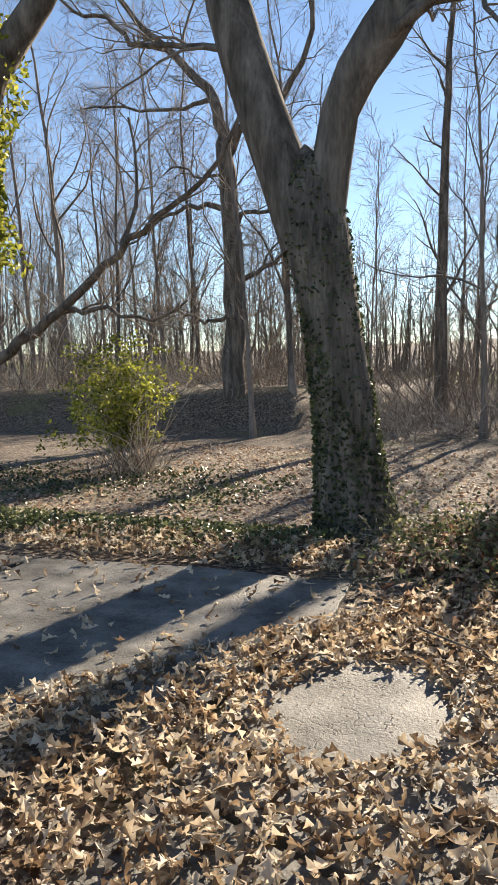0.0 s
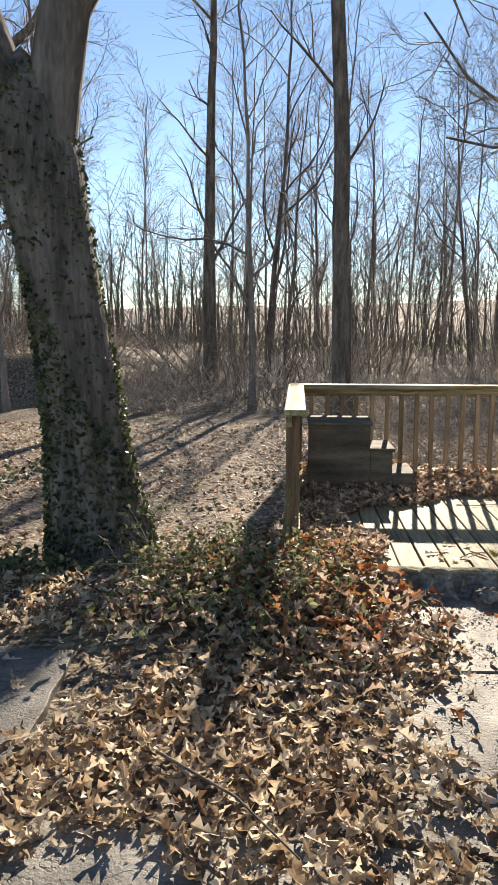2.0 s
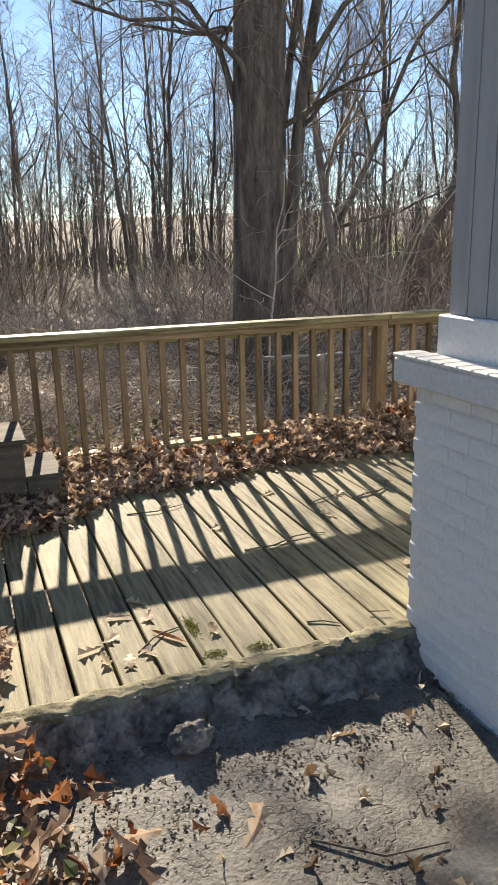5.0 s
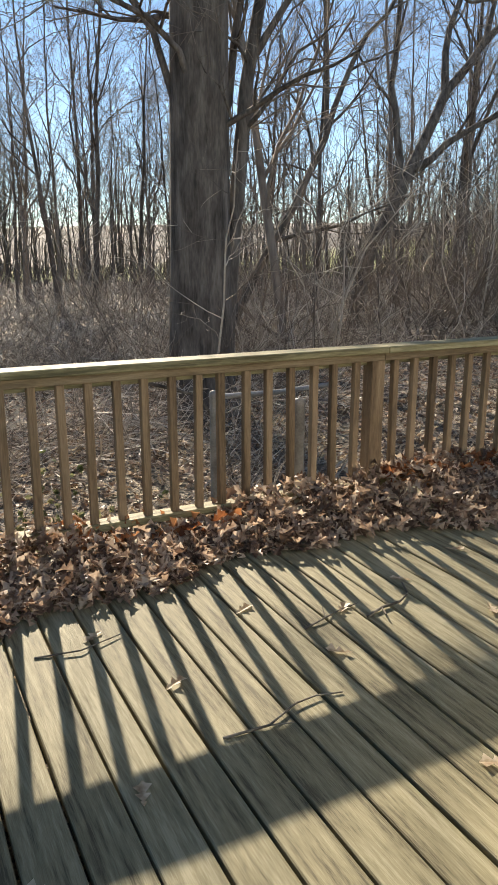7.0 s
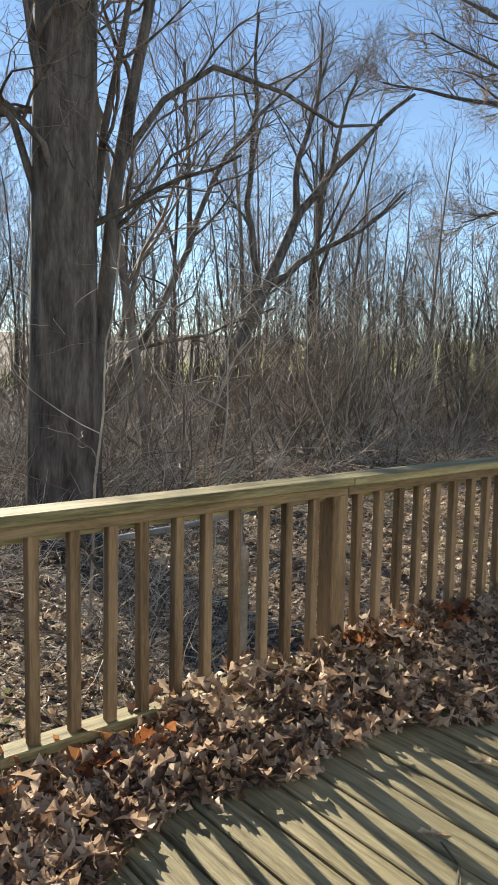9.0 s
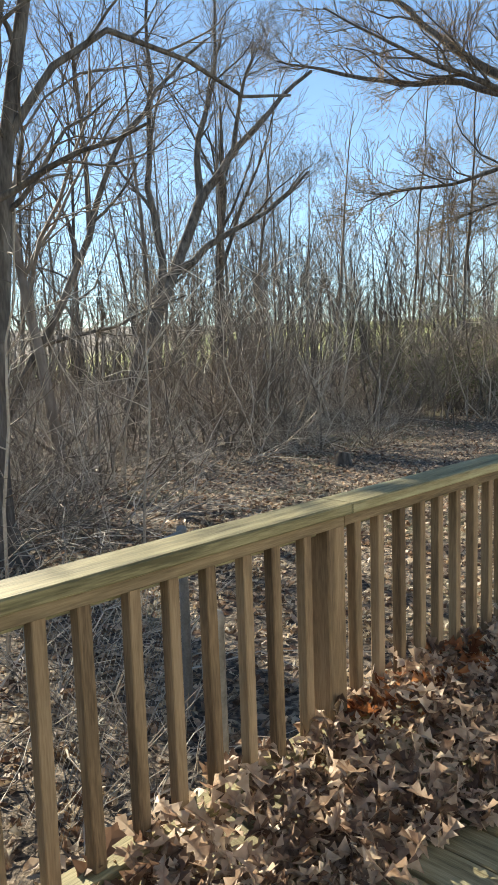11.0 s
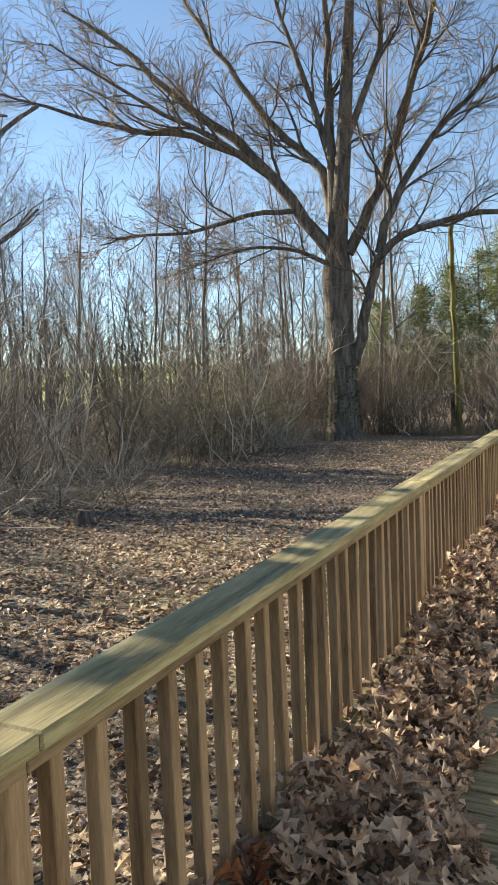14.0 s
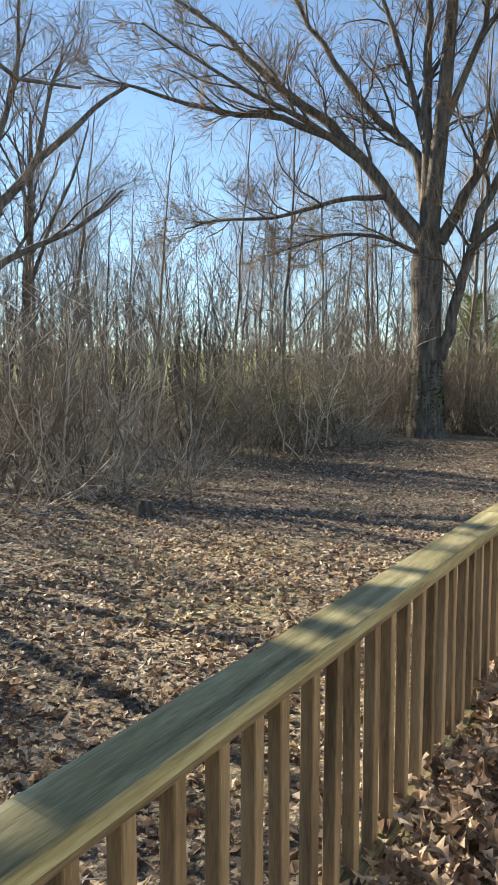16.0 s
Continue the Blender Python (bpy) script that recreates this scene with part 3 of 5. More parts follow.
# out-of-view wall, added in white to throw sunlight back at the railing
wall = part("wall_house_bounce", box(-0.6, -9.0, -0.3, 8.0, -5.2, 2.9, 0.0), WHITE)
tagged(wall, "unseen plain white house wall added to bounce sunlight", "wall", kind="structure")

# ---------------------------------------------------------------- chain-link fence
fence = thing("chain_link_fence", "sagging galvanised chain-link fence beside the deck", "fence")


def steel_post(x, y, top, r, parent):
    t = Tubes()
    g = float(gz(x, y)) - 0.1
    t.add([(x, y, g), (x, y, top - 0.05), (x, y, top - 0.03), (x, y, top - 0.01), (x, y, top)], [r, r, r * 1.15, r * 0.9, r * 0.1], 14)
    return t.make("post", STEEL, parent)


FA, FB = (-0.48, 1.15, 0.45), (1.02, 1.97, 0.30)
steel_post(FA[0], FA[1], FA[2] + 0.05, 0.03, fence)
steel_post(FB[0], FB[1], FB[2] + 0.05, 0.03, fence)
tr_ = Tubes()
tr_.add([FA, ((FA[0] + FB[0]) / 2, (FA[1] + FB[1]) / 2, 0.36), FB], [0.02] * 3, 8)
tr_.make("top_rail", STEEL, fence)
wires = Tubes()
nw = 26
for i in range(-18, nw):
    for sgn in (1, -1):
        pp = []
        for j in range(13):
            s = (i + 0.5) / nw + sgn * (j / 12) * 0.66 + (0 if sgn > 0 else 0.66)
            if 0 <= s <= 1:
                x, y = FA[0] + (FB[0] - FA[0]) * s, FA[1] + (FB[1] - FA[1]) * s
                pp.append((x, y + (0.006 if j % 2 else -0.006), (FA[2] + (FB[2] - FA[2]) * s) - 1.15 * j / 12))
        if len(pp) > 1:
            wires.add(pp, [0.0011] * len(pp), 3)
wires.make("wire_mesh", STEEL, fence)
gate_post = thing("steel_post", "weathered grey steel post with a domed cap", "post", (0, 0, 0))
steel_post(-0.42, 0.11, 0.62, 0.032, gate_post)

# ---------------------------------------------------------------- large trees
HEAVY = [(5, 3.2, 0.7, 0.15, 0.35, 6, 6, 0.16), (6, 1.7, 0.75, 0.06, 0.2, 5, 5, 0.2), (6, 0.8, 0.8, 0.03, 0.15, 3, 3, 0.2), (4, 0.35, 0.8, 0.02, 0.1, 3, 2, 0.2)]


def forked_oak():
    """The ivy-clad oak with two great stems beside the deck."""
    at = np.array([-5.02, -1.35, float(gz(-5.02, -1.35))])
    rng = np.random.default_rng(3)
    root = thing("oak_tree", "large forked oak with dark ivy up its trunk", "tree", tuple(at))
    wood, twigs = Tubes(), Tubes()
    P = np.array([(0.09, 0.05, -0.25), (0.08, 0.05, 0.0), (0.05, 0.05, 0.38), (-0.02, 0.05, 0.93), (-0.07, 0.05, 1.48), (-0.15, 0.05, 2.02), (-0.24, 0.05, 2.56), (-0.32, 0.05, 3.0), (-0.38, 0.05, 3.45), (-0.41, 0.05, 3.72), (-0.42, 0.05, 3.85)])
    R = [0.58, 0.46, 0.385, 0.315, 0.29, 0.275, 0.29, 0.32, 0.27, 0.14, 0.01]
    wood.add(P, R, 24)
    left = np.array([(-0.40, 0.05, 2.9), (-0.64, 0.06, 3.62), (-0.86, 0.1, 4.2), (-1.06, 0.15, 4.76), (-1.23, 0.2, 5.3), (-1.6, 0.4, 7.0), (-2.1, 0.8, 9.0), (-2.5, 1.1, 11.5)])
    right = np.array([(-0.30, 0.05, 3.0), (-0.17, 0.05, 3.6), (-0.08, 0.05, 4.1), (0.08, 0.05, 4.43), (0.31, 0.05, 4.73), (0.52, 0.1, 5.05), (0.9, 0.15, 6.0), (1.3, 0.2, 7.8), (1.6, 0.1, 10.0)])
    LR = np.array([0.26, 0.25, 0.24, 0.235, 0.225, 0.19, 0.14, 0.07])
    RR = np.array([0.24, 0.19, 0.18, 0.20, 0.215, 0.20, 0.18, 0.13, 0.06])
    wood.add(left, LR, 18)
    wood.add(right, RR, 18)
    spec = [(9, 3.4, 0.95, 0.1, 0.42, 6, 8, 0.24), (7, 1.7, 0.8, 0.02, 0.15, 5, 5, 0.25), (6, 0.7, 0.8, 0.02, 0.1, 3, 3, 0.25), (3, 0.3, 0.8, 0.0, 0.1, 3, 2, 0.2)]
    for q, rr in ((left, LR), (right, RR)):
        branch_out(rng, wood, twigs, q, rr * 0.5, 0, spec)
    wood.make("trunk", BARK, root, "rough grey-brown forked trunk")
    twigs.make("crown", TWIG, root)
    # ivy leaves over the lower trunk
    n = 19000
    f = rng.random(n) ** 1.15 * 0.9
    idx = f * (len(P) - 1)
    i = np.clip(idx.astype(int), 0, len(P) - 2)
    g = (idx - i)[:, None]
    c = P[i] * (1 - g) + P[i + 1] * g
    r = np.array(R)[i] * (1 - g[:, 0]) + np.array(R)[i + 1] * g[:, 0]
    a = rng.uniform(0, 2 * np.pi, n)
    pos = c + np.stack([np.cos(a), np.sin(a), np.zeros(n)], 1) * (r * 0.97 + rng.uniform(0.0, 0.035, n))[:, None]
    keep = rng.random(n) < np.where(c[:, 2] < 1.7 + 0.6 * np.sin(a * 2), 0.85 + 0.15 * np.sin(a * 5 + c[:, 2] * 6), 0.16)
    pos = pos[keep]
    scatter("ivy", pos, rng.uniform(0.025, 0.055, len(pos)), 1.1, TINY, IVY, 9, root)
    return root


forked_oak()
FLOOR[0] = 0.0105


def yard_oak():
    """The wide-crowned oak at the far end of the yard."""
    x, y = 27.9, 8.2
    at = (x, y, float(gz(x, y)))
    rng = np.random.default_rng(21)
    root = thing("yard_oak", "tall spreading bare oak with warm sunlight tinted into its twigs", "tree", at)
    wood, twigs = Tubes(), Tubes()
    P = np.array([(0.1, -0.1, -0.3), (0.0, 0.0, 0.3), (0.0, 0.0, 1.5), (0.05, 0.05, 4.0), (-0.02, 0.08, 6.6), (0.0, 0.0, 8.0), (0, -0.4, 12.2), (0, -0.6, 14.9), (0, -0.77, 17.4), (0, -0.8, 22.0)])
    R = np.array([1.0, 0.74, 0.6, 0.54, 0.62, 0.38, 0.29, 0.23, 0.17, 0.06])
    wood.add(P, R, 16)
    limbs = []

    def bough(pts, r0, r1):
        p = np.array(pts, float)
        k = np.linspace(0, len(p) - 1, 3 * len(p) - 2)
        q = np.stack([np.interp(k, np.arange(len(p)), p[:, i]) for i in range(3)], 1)
        q[1:-1] = (q[:-2] + 2 * q[1:-1] + q[2:]) / 4
        q[2:] += rng.normal(0, 0.05, (len(q) - 2, 3))
        rr = np.linspace(r0, r1, len(q))
        wood.add(q, rr, 8)
        limbs.append((q, rr))

    # in the plane across the view: +y is to the picture's left side of the trunk
    bough([(0, 0.1, 7.2), (-0.3, 1.8, 9.8), (-0.6, 4.0, 12.3), (-0.9, 6.9, 14.7), (-1.0, 9.3, 17.3), (-1.2, 11.9, 19.1)], 0.29, 0.06)
    bough([(-0.5, 3.2, 11.4), (-0.8, 6.0, 12.9), (-1.2, 8.9, 13.5), (-1.3, 13.1, 15.2), (-1.5, 15.5, 16.2)], 0.17, 0.04)
    bough([(0.1, 0.2, 8.6), (0.3, 0.58, 10.9), (0.5, 2.2, 12.3), (0.6, 4.4, 15.2), (0.5, 5.9, 17.6), (0.4, 7.5, 20.5)], 0.24, 0.05)
    bough([(0.0, 0.1, 7.4), (0.1, 0.2, 11.2), (0.3, 0.3, 13.4), (0.4, 0.4, 17.0), (0.2, 0.6, 21.0)], 0.30, 0.05)
    bough([(0, -0.4, 7.4), (0.3, -1.2, 9.0), (0.4, -2.4, 11.8), (0.3, -3.35, 14.8), (0.4, -4.0, 16.7), (0.4, -4.6, 20.0)], 0.24, 0.05)
    bough([(0, -0.5, 3.0), (-0.2, -1.0, 4.6), (-0.3, -1.4, 6.1), (-0.5, -1.9, 7.4), (-0.6, -3.2, 7.9), (-0.6, -5.5, 8.2), (-0.6, -8.2, 7.6), (-0.6, -10.0, 7.8)], 0.24, 0.04)
    bough([(-0.5, -1.8, 7.2), (-0.4, -2.1, 8.7), (-0.3, -3.9, 11.4), (-0.2, -5.6, 12.8), (0, -8.4, 15.2)], 0.19, 0.04)
    bough([(-0.2, 1.5, 9.3), (-0.9, 3.6, 9.2), (-1.4, 6.0, 8.7), (-1.8, 8.6, 8.9), (-1.9, 10.2, 8.6)], 0.12, 0.03)
    bough([(0, 0.4, 7.0), (-0.6, 1.2, 7.6), (-1.2, 3.4, 7.9), (-1.6, 5.8, 7.3)], 0.11, 0.03)
    bough([(0.1, 0.2, 11.0), (0.4, 1.0, 13.5), (0.2, 2.2, 17.0), (0, 2.8, 21.0)], 0.17, 0.04)
    bough([(0.2, -0.5, 12.0), (0.3, -1.8, 15.0), (0.3, -2.0, 18.0), (0.2, -3.2, 21.0)], 0.15, 0.04)
    bough([(-0.5, 2.6, 10.7), (-2.5, 4.2, 12.0), (-4.6, 6.0, 13.0), (-7.0, 8.2, 14.6)], 0.15, 0.03)
    bough([(-0.2, -2.6, 12.2), (-2.4, -4.2, 13.8), (-4.8, -5.4, 15.8), (-7.2, -6.8, 18.0)], 0.14, 0.03)
    spec = [(13, 3.2, 0.75, 0.08, 0.2, 5, 6, 0.2), (8, 1.9, 0.75, 0.02, 0.15, 3, 4, 0.2), (7, 0.95, 0.75, 0.0, 0.1, 3, 2, 0.2)]
    for q, rr in limbs:
        branch_out(rng, wood, twigs, q, rr, 0, spec)
    wood.make("trunk", BARK, root)
    twigs.make("crown", TWIG_SUN_TINT, root)
    n = 900
    a = rng.uniform(0, 2 * np.pi, n)
    hz = rng.random(n) ** 1.6 * 3.0
    pos = np.stack([np.cos(a) * (0.72 - 0.05 * hz), np.sin(a) * (0.72 - 0.05 * hz), hz], 1)
    scatter("ivy", pos, rng.uniform(0.08, 0.15, n), 1.1, TINY, IVY, 19, root)
    return root


yard_oak()
FLOOR[0] = 0.0042


def big_trunk():
    """The thick poplar-like trunk just beyond the railing."""
    at = (1.92, 6.95, float(gz(1.92, 6.95)))
    rng = np.random.default_rng(31)
    root = thing("large_tree", "massive straight grey trunk behind the railing", "tree", at)
    wood, twigs = Tubes(), Tubes()
    P = np.array([(0, 0, -0.2), (0, 0, 0.4), (0, 0, 2.0), (0.03, 0, 5.0), (0.1, 0, 9.0), (0.1, 0, 14), (0, 0, 20)])
    R = np.array([0.7, 0.52, 0.45, 0.41, 0.38, 0.32, 0.08])
    wood.add(P, R, 18)
    spec = [(7, 2.2, 0.85, 0.1, 0.3, 5, 6, 0.18), (6, 1.2, 0.8, 0.03, 0.15, 4, 4, 0.24), (5, 0.6, 0.8, 0.0, 0.1, 3, 2, 0.24)]
    stems = [
        ([(0.42, 0.1, -0.1), (0.46, 0.1, 1.2), (0.55, 0.1, 2.3), (0.72, 0.1, 3.75), (0.81, 0.1, 4.7), (1.05, 0.15, 5.8), (1.35, 0.2, 7.06), (2.0, 0.3, 10.0), (2.4, 0.4, 13.0)], 0.15, 0.05),
        ([(0.3, 0.1, 3.6), (0.53, 0.1, 4.5), (0.64, 0.1, 5.4), (0.89, 0.1, 6.5), (1.1, 0.1, 7.6), (1.4, 0.1, 10.5)], 0.07, 0.03),
        ([(-0.2, 0, 3.9), (-0.36, 0.1, 4.56), (-0.59, 0.1, 5.25), (-0.99, 0.2, 5.81), (-1.63, 0.2, 6.1), (-2.4, 0.3, 6.7), (-3.2, 0.3, 7.8)], 0.06, 0.02),
        ([(-0.15, -0.1, 4.9), (-0.26, -0.1, 5.5), (-0.41, -0.1, 6.12), (-0.45, 0, 6.66), (-0.8, 0.1, 8.5), (-1.2, 0.1, 11.0)], 0.075, 0.03),
        ([(-0.2, -0.2, 4.6), (-0.38, -0.3, 4.95), (-0.85, -0.4, 5.28), (-1.44, -0.5, 5.42), (-2.1, -0.5, 5.35), (-2.9, -0.6, 5.5)], 0.05, 0.02),
        ([(0.84, 0.1, 4.95), (1.1, 0, 5.4), (1.45, -0.1, 5.94), (2.22, -0.2, 6.54), (3.51, -0.3, 6.45), (4.6, -0.3, 6.2), (5.8, -0.2, 6.5)], 0.06, 0.02),
    ]
    for pts, r0, r1 in stems:
        q, rr = np.array(pts), np.linspace(r0, r1, len(pts))
        wood.add(q, rr, 10)
        branch_out(rng, wood, twigs, q, rr, 0, spec)
    branch_out(rng, wood, twigs, P, R * 0.3, 0, [(10, 3.2, 1.0, 0.15, 0.4, 5, 6, 0.18)] + spec[1:])
    wood.make("trunk", BARK, root)
    twigs.make("crown", TWIG, root)


big_trunk()

MID = [(9, 3.4, 0.75, 0.2, 0.25, 5, 6, 0.14), (5, 1.7, 0.7, 0.1, 0.2, 4, 4, 0.18), (5, 0.8, 0.7, 0.05, 0.15, 3, 3, 0.2), (3, 0.4, 0.7, 0.02, 0.1, 3, 2, 0.2)]


def stemmed_tree(name, label, at, seed, stems, spec, bark=BARK, twig=TWIG, jitter=0.0):
    """A tree out of given crooked stems, branched on."""
    rng = np.random.default_rng(seed)
    root = thing(name, label, "tree", at)
    wood, twigs = Tubes(), Tubes()
    for pts, r0, r1 in stems:
        p = np.array(pts, float)
        k = np.linspace(0, len(p) - 1, 3 * len(p) - 2)
        q = np.stack([np.interp(k, np.arange(len(p)), p[:, i]) for i in range(3)], 1)
        q[1:-1] = (q[:-2] + 2 * q[1:-1] + q[2:]) / 4
        q[1:] += rng.normal(0, jitter, (len(q) - 1, 3))
        rr = r0 + (r1 - r0) * np.linspace(0, 1, len(q)) ** 0.8
        wood.add(q, rr, 12 if r0 > 0.2 else 7)
        branch_out(rng, wood, twigs, q, rr, 0, spec)
    wood.make("trunk", bark, root)
    twigs.make("crown", twig, root)
    return root


CROOKED = [(6, 2.0, 0.9, 0.1, 0.3, 5, 6, 0.32), (6, 1.1, 0.85, 0.05, 0.15, 4, 4, 0.34), (6, 0.6, 0.85, 0.02, 0.1, 3, 3, 0.3), (3, 0.3, 0.8, 0, 0.1, 3, 1, 0.2)]
stemmed_tree("mound_tree", "dark straight tree with crooked side limbs on a mound", (-13.3, 15.8, 0.4), 41, [
    ([(0.14, 0, -0.5), (0.14, 0, 0.3), (0.15, 0, 2.5), (0.16, 0, 4.8), (0.02, 0, 7.6), (-0.03, 0, 8.7)], 0.46, 0.27),
    ([(-0.03, 0, 8.4), (-0.29, 0, 9.5), (-0.99, 0.2, 10.7), (-2.24, 0.3, 11.9), (-3.85, 0.4, 13.6), (-5.4, 0.5, 15.6)], 0.25, 0.06),
    ([(0.0, 0, 8.0), (0.5, 0, 8.9), (1.6, 0.1, 9.3), (2.43, 0.1, 10.1), (3.0, 0.1, 11.5), (3.4, 0, 14.5)], 0.2, 0.06),
    ([(-2.3, 0.3, 12.0), (-3.6, 0.3, 12.3), (-4.6, 0.2, 13.4), (-5.9, 0.1, 13.7), (-7.5, 0, 15.2)], 0.13, 0.04),
    ([(0.3, 0, 3.6), (0.73, -0.1, 3.87), (1.35, -0.2, 4.1), (2.06, -0.2, 4.53), (2.3, -0.3, 5.0), (2.2, -0.3, 5.9)], 0.12, 0.03),
    ([(0.1, 0, 6.2), (-0.7, -0.2, 6.5), (-1.55, -0.3, 6.43), (-2.44, -0.3, 6.12), (-3.39, -0.4, 5.3), (-4.2, -0.4, 5.4)], 0.12, 0.03),
    ([(0.1, 0, 2.8), (-0.5, -0.2, 2.45), (-1.0, -0.2, 2.5), (-1.88, -0.2, 2.93), (-2.4, -0.2, 3.1)], 0.09, 0.03),
    ([(0.2, 0, 5.8), (0.8, -0.2, 6.1), (1.6, -0.3, 6.0), (2.77, -0.3, 5.85), (3.9, -0.3, 6.5)], 0.1, 0.03),
    ([(-0.6, 0.1, 10.0), (-1.44, 0, 9.8), (-2.76, 0, 9.85), (-4.34, 0, 10.33), (-5.5, 0, 10.3)], 0.09, 0.03),
    ([(0.05, 0, 7.4), (-0.9, -0.2, 7.3), (-1.6, -0.2, 7.9), (-2.3, -0.2, 7.7)], 0.07, 0.03)], CROOKED, jitter=0.05)
tree_thing("straight_tree", "tall slim grey trunk at the wood's edge", (-6.6, 20.0, float(gz(-6.6, 20.0))), 42, (16, 0.1, 0, 0.30, 0.08), MID, BARK, sides=10)
tree_thing("straight_tree", "tall slim grey trunk beyond the deck corner", (-2.35, 11.2, float(gz(-2.35, 11.2))), 43, (15, 0.0, 0, 0.27, 0.12), [(8, 3.0, 0.9, 0.2, 0.4, 5, 6, 0.14)] + MID[1:], BARK, sides=12)
# leaning trees at the edge of the wood
LEANING = [(7, 2.8, 0.55, 0.14, 0.3, 5, 6, 0.16), (6, 1.5, 0.6, 0.08, 0.15, 4, 4, 0.2), (5, 0.8, 0.7, 0.03, 0.1, 3, 3, 0.24), (3, 0.4, 0.8, 0, 0.1, 3, 1, 0.2)]
stemmed_tree("leaning_tree", "leaning multi-stemmed bare tree in the thicket", (11.0, 16.0, -0.95), 44, [
    ([(-0.1, 0, -0.2), (0.17, 0, 1.6), (1.0, 0, 3.4), (1.86, 0, 4.6), (3.16, 0, 7.2), (4.5, 0, 8.7), (6.3, 0, 10.4), (8.6, 0, 12.2)], 0.3, 0.06),
    ([(1.4, 0, 4.0), (1.6, 0.3, 5.8), (1.3, 0.4, 8.0), (1.7, 0.4, 10.5), (1.5, 0.3, 13.0)], 0.15, 0.04),
    ([(2.0, 0, 4.9), (3.6, -0.3, 6.0), (5.6, -0.5, 6.9), (7.6, -0.6, 8.6)], 0.14, 0.04),
    ([(3.1, 0, 7.0), (3.4, 0.3, 9.0), (4.2, 0.4, 11.0), (4.4, 0.3, 13.4)], 0.14, 0.04),
    ([(4.6, 0, 8.8), (5.2, 0.2, 10.6), (6.2, 0.4, 12.6)], 0.1, 0.03)], LEANING, jitter=0.05)
stemmed_tree("leaning_tree", "slim bare tree leaning out behind the great trunk", (4.4, 12.0, -0.93), 48, [
    ([(0, 0, -0.2), (0.6, 0, 1.2), (1.66, 0, 2.8), (2.86, 0, 4.9), (3.5, 0, 6.6), (4.75, 0, 8.2), (6.4, 0, 9.8)], 0.13, 0.03),
    ([(2.86, 0, 4.9), (3.0, 0.2, 6.8), (2.8, 0.3, 9.0)], 0.07, 0.03)], LEANING, jitter=0.04)
stemmed_tree("leaning_tree", "dark trunk leaning low over the lawn", (-15.6, 3.0, -0.9), 45, [
    ([(-0.4, 0, -0.2), (1.2, 0, 1.2), (2.93, 0, 2.4), (3.73, 0, 2.99), (4.59, 0, 3.36), (5.55, 0, 4.27), (6.22, 0, 4.68), (7.2, 0, 5.2), (7.9, 0.1, 6.4)], 0.15, 0.03),
    ([(4.4, 0, 3.3), (5.2, -0.2, 3.3), (6.0, -0.2, 3.0), (7.0, -0.3, 3.3)], 0.05, 0.02),
    ([(5.6, 0, 4.3), (5.9, 0.2, 5.2), (5.7, 0.2, 6.4)], 0.05, 0.02)], [(7, 1.5, 0.7, 0.08, 0.3, 5, 6, 0.26), (6, 0.8, 0.8, 0.03, 0.15, 4, 4, 0.28), (5, 0.4, 0.8, 0, 0.1, 3, 2, 0.2)], jitter=0.04)
tree_thing("forked_tree", "dark forked tree standing in the thicket", (20.4, 22.0, float(gz(20.4, 22.0))), 47, (13, 0.4, 0, 0.32, 0.05), [(7, 7.0, 0.45, 0.3, 0.3, 5, 7, 0.1), (6, 2.6, 0.6, 0.15, 0.2, 4, 5, 0.16), (6, 1.2, 0.7, 0.05, 0.15, 3, 3, 0.2)], BARK)
pale = tree_thing("mossy_pole_tree", "bare broken mossy trunk standing like a pole", (30.0, 3.95, float(gz(30.0, 3.95))), 46, (9.0, -0.2, 0.2, 0.14, 0.09), [(2, 0.4, 1.2, 0.0, 0.9, 3, 2, 0.1)], MOSSY)

FLOOR[0] = 0.0028
for x, y, seed in ((0.5, 3.4, 52), (2.9, 4.9, 54)):
    tree_thing("twiggy_sapling", "thin pale sapling with fine level twigs", (x, y, float(gz(x, y))), seed, (3.6, 0.2, -0.1, 0.02, 0.006), [(15, 1.1, 1.25, 0.02, 0.2, 3, 6, 0.16), (6, 0.5, 0.7, 0.03, 0.2, 3, 3, 0.2)], BRUSH, BRUSH, group="saplings by the great trunk", sides=5)
FLOOR[0] = 0.006

# ivy-hung tree off to one side of the paving
def ivy_tree():
    at = (-8.95, -1.95, float(gz(-8.95, -1.95)))
    rng = np.random.default_rng(50)
    root = thing("ivy_tree", "pale trunk thickly hung with green ivy", "tree", at)
    wood = Tubes()
    P = np.array([(-0.3, 0, -0.2), (-0.3, 0, 1.5), (-0.15, 0, 3.2), (0.42, 0, 4.6), (0.97, 0.1, 5.25), (2.2, 0.2, 6.8)])
    wood.add(P, [0.3, 0.24, 0.2, 0.17, 0.14, 0.06], 12)
    wood.make("trunk", BARK, root)
    n = 2600
    t = rng.uniform(2.7, 5.3, n)
    a = rng.uniform(0, 2 * np.pi, n)
    r = rng.uniform(0.15, 0.55, n) * (0.7 + 0.4 * np.sin(t * 3.1))
    cx_ = 0.28 + 0.08 * np.sin(t * 4)
    pos = np.stack([cx_ + np.cos(a) * r - 0.05, np.sin(a) * r, t], 1)
    scatter("ivy", pos, rng.uniform(0.06, 0.10, n), 0.9, TINY, GREEN, 51, root)


ivy_tree()


# ---------------------------------------------------------------- the woods
FLOOR[0] = 0.0065


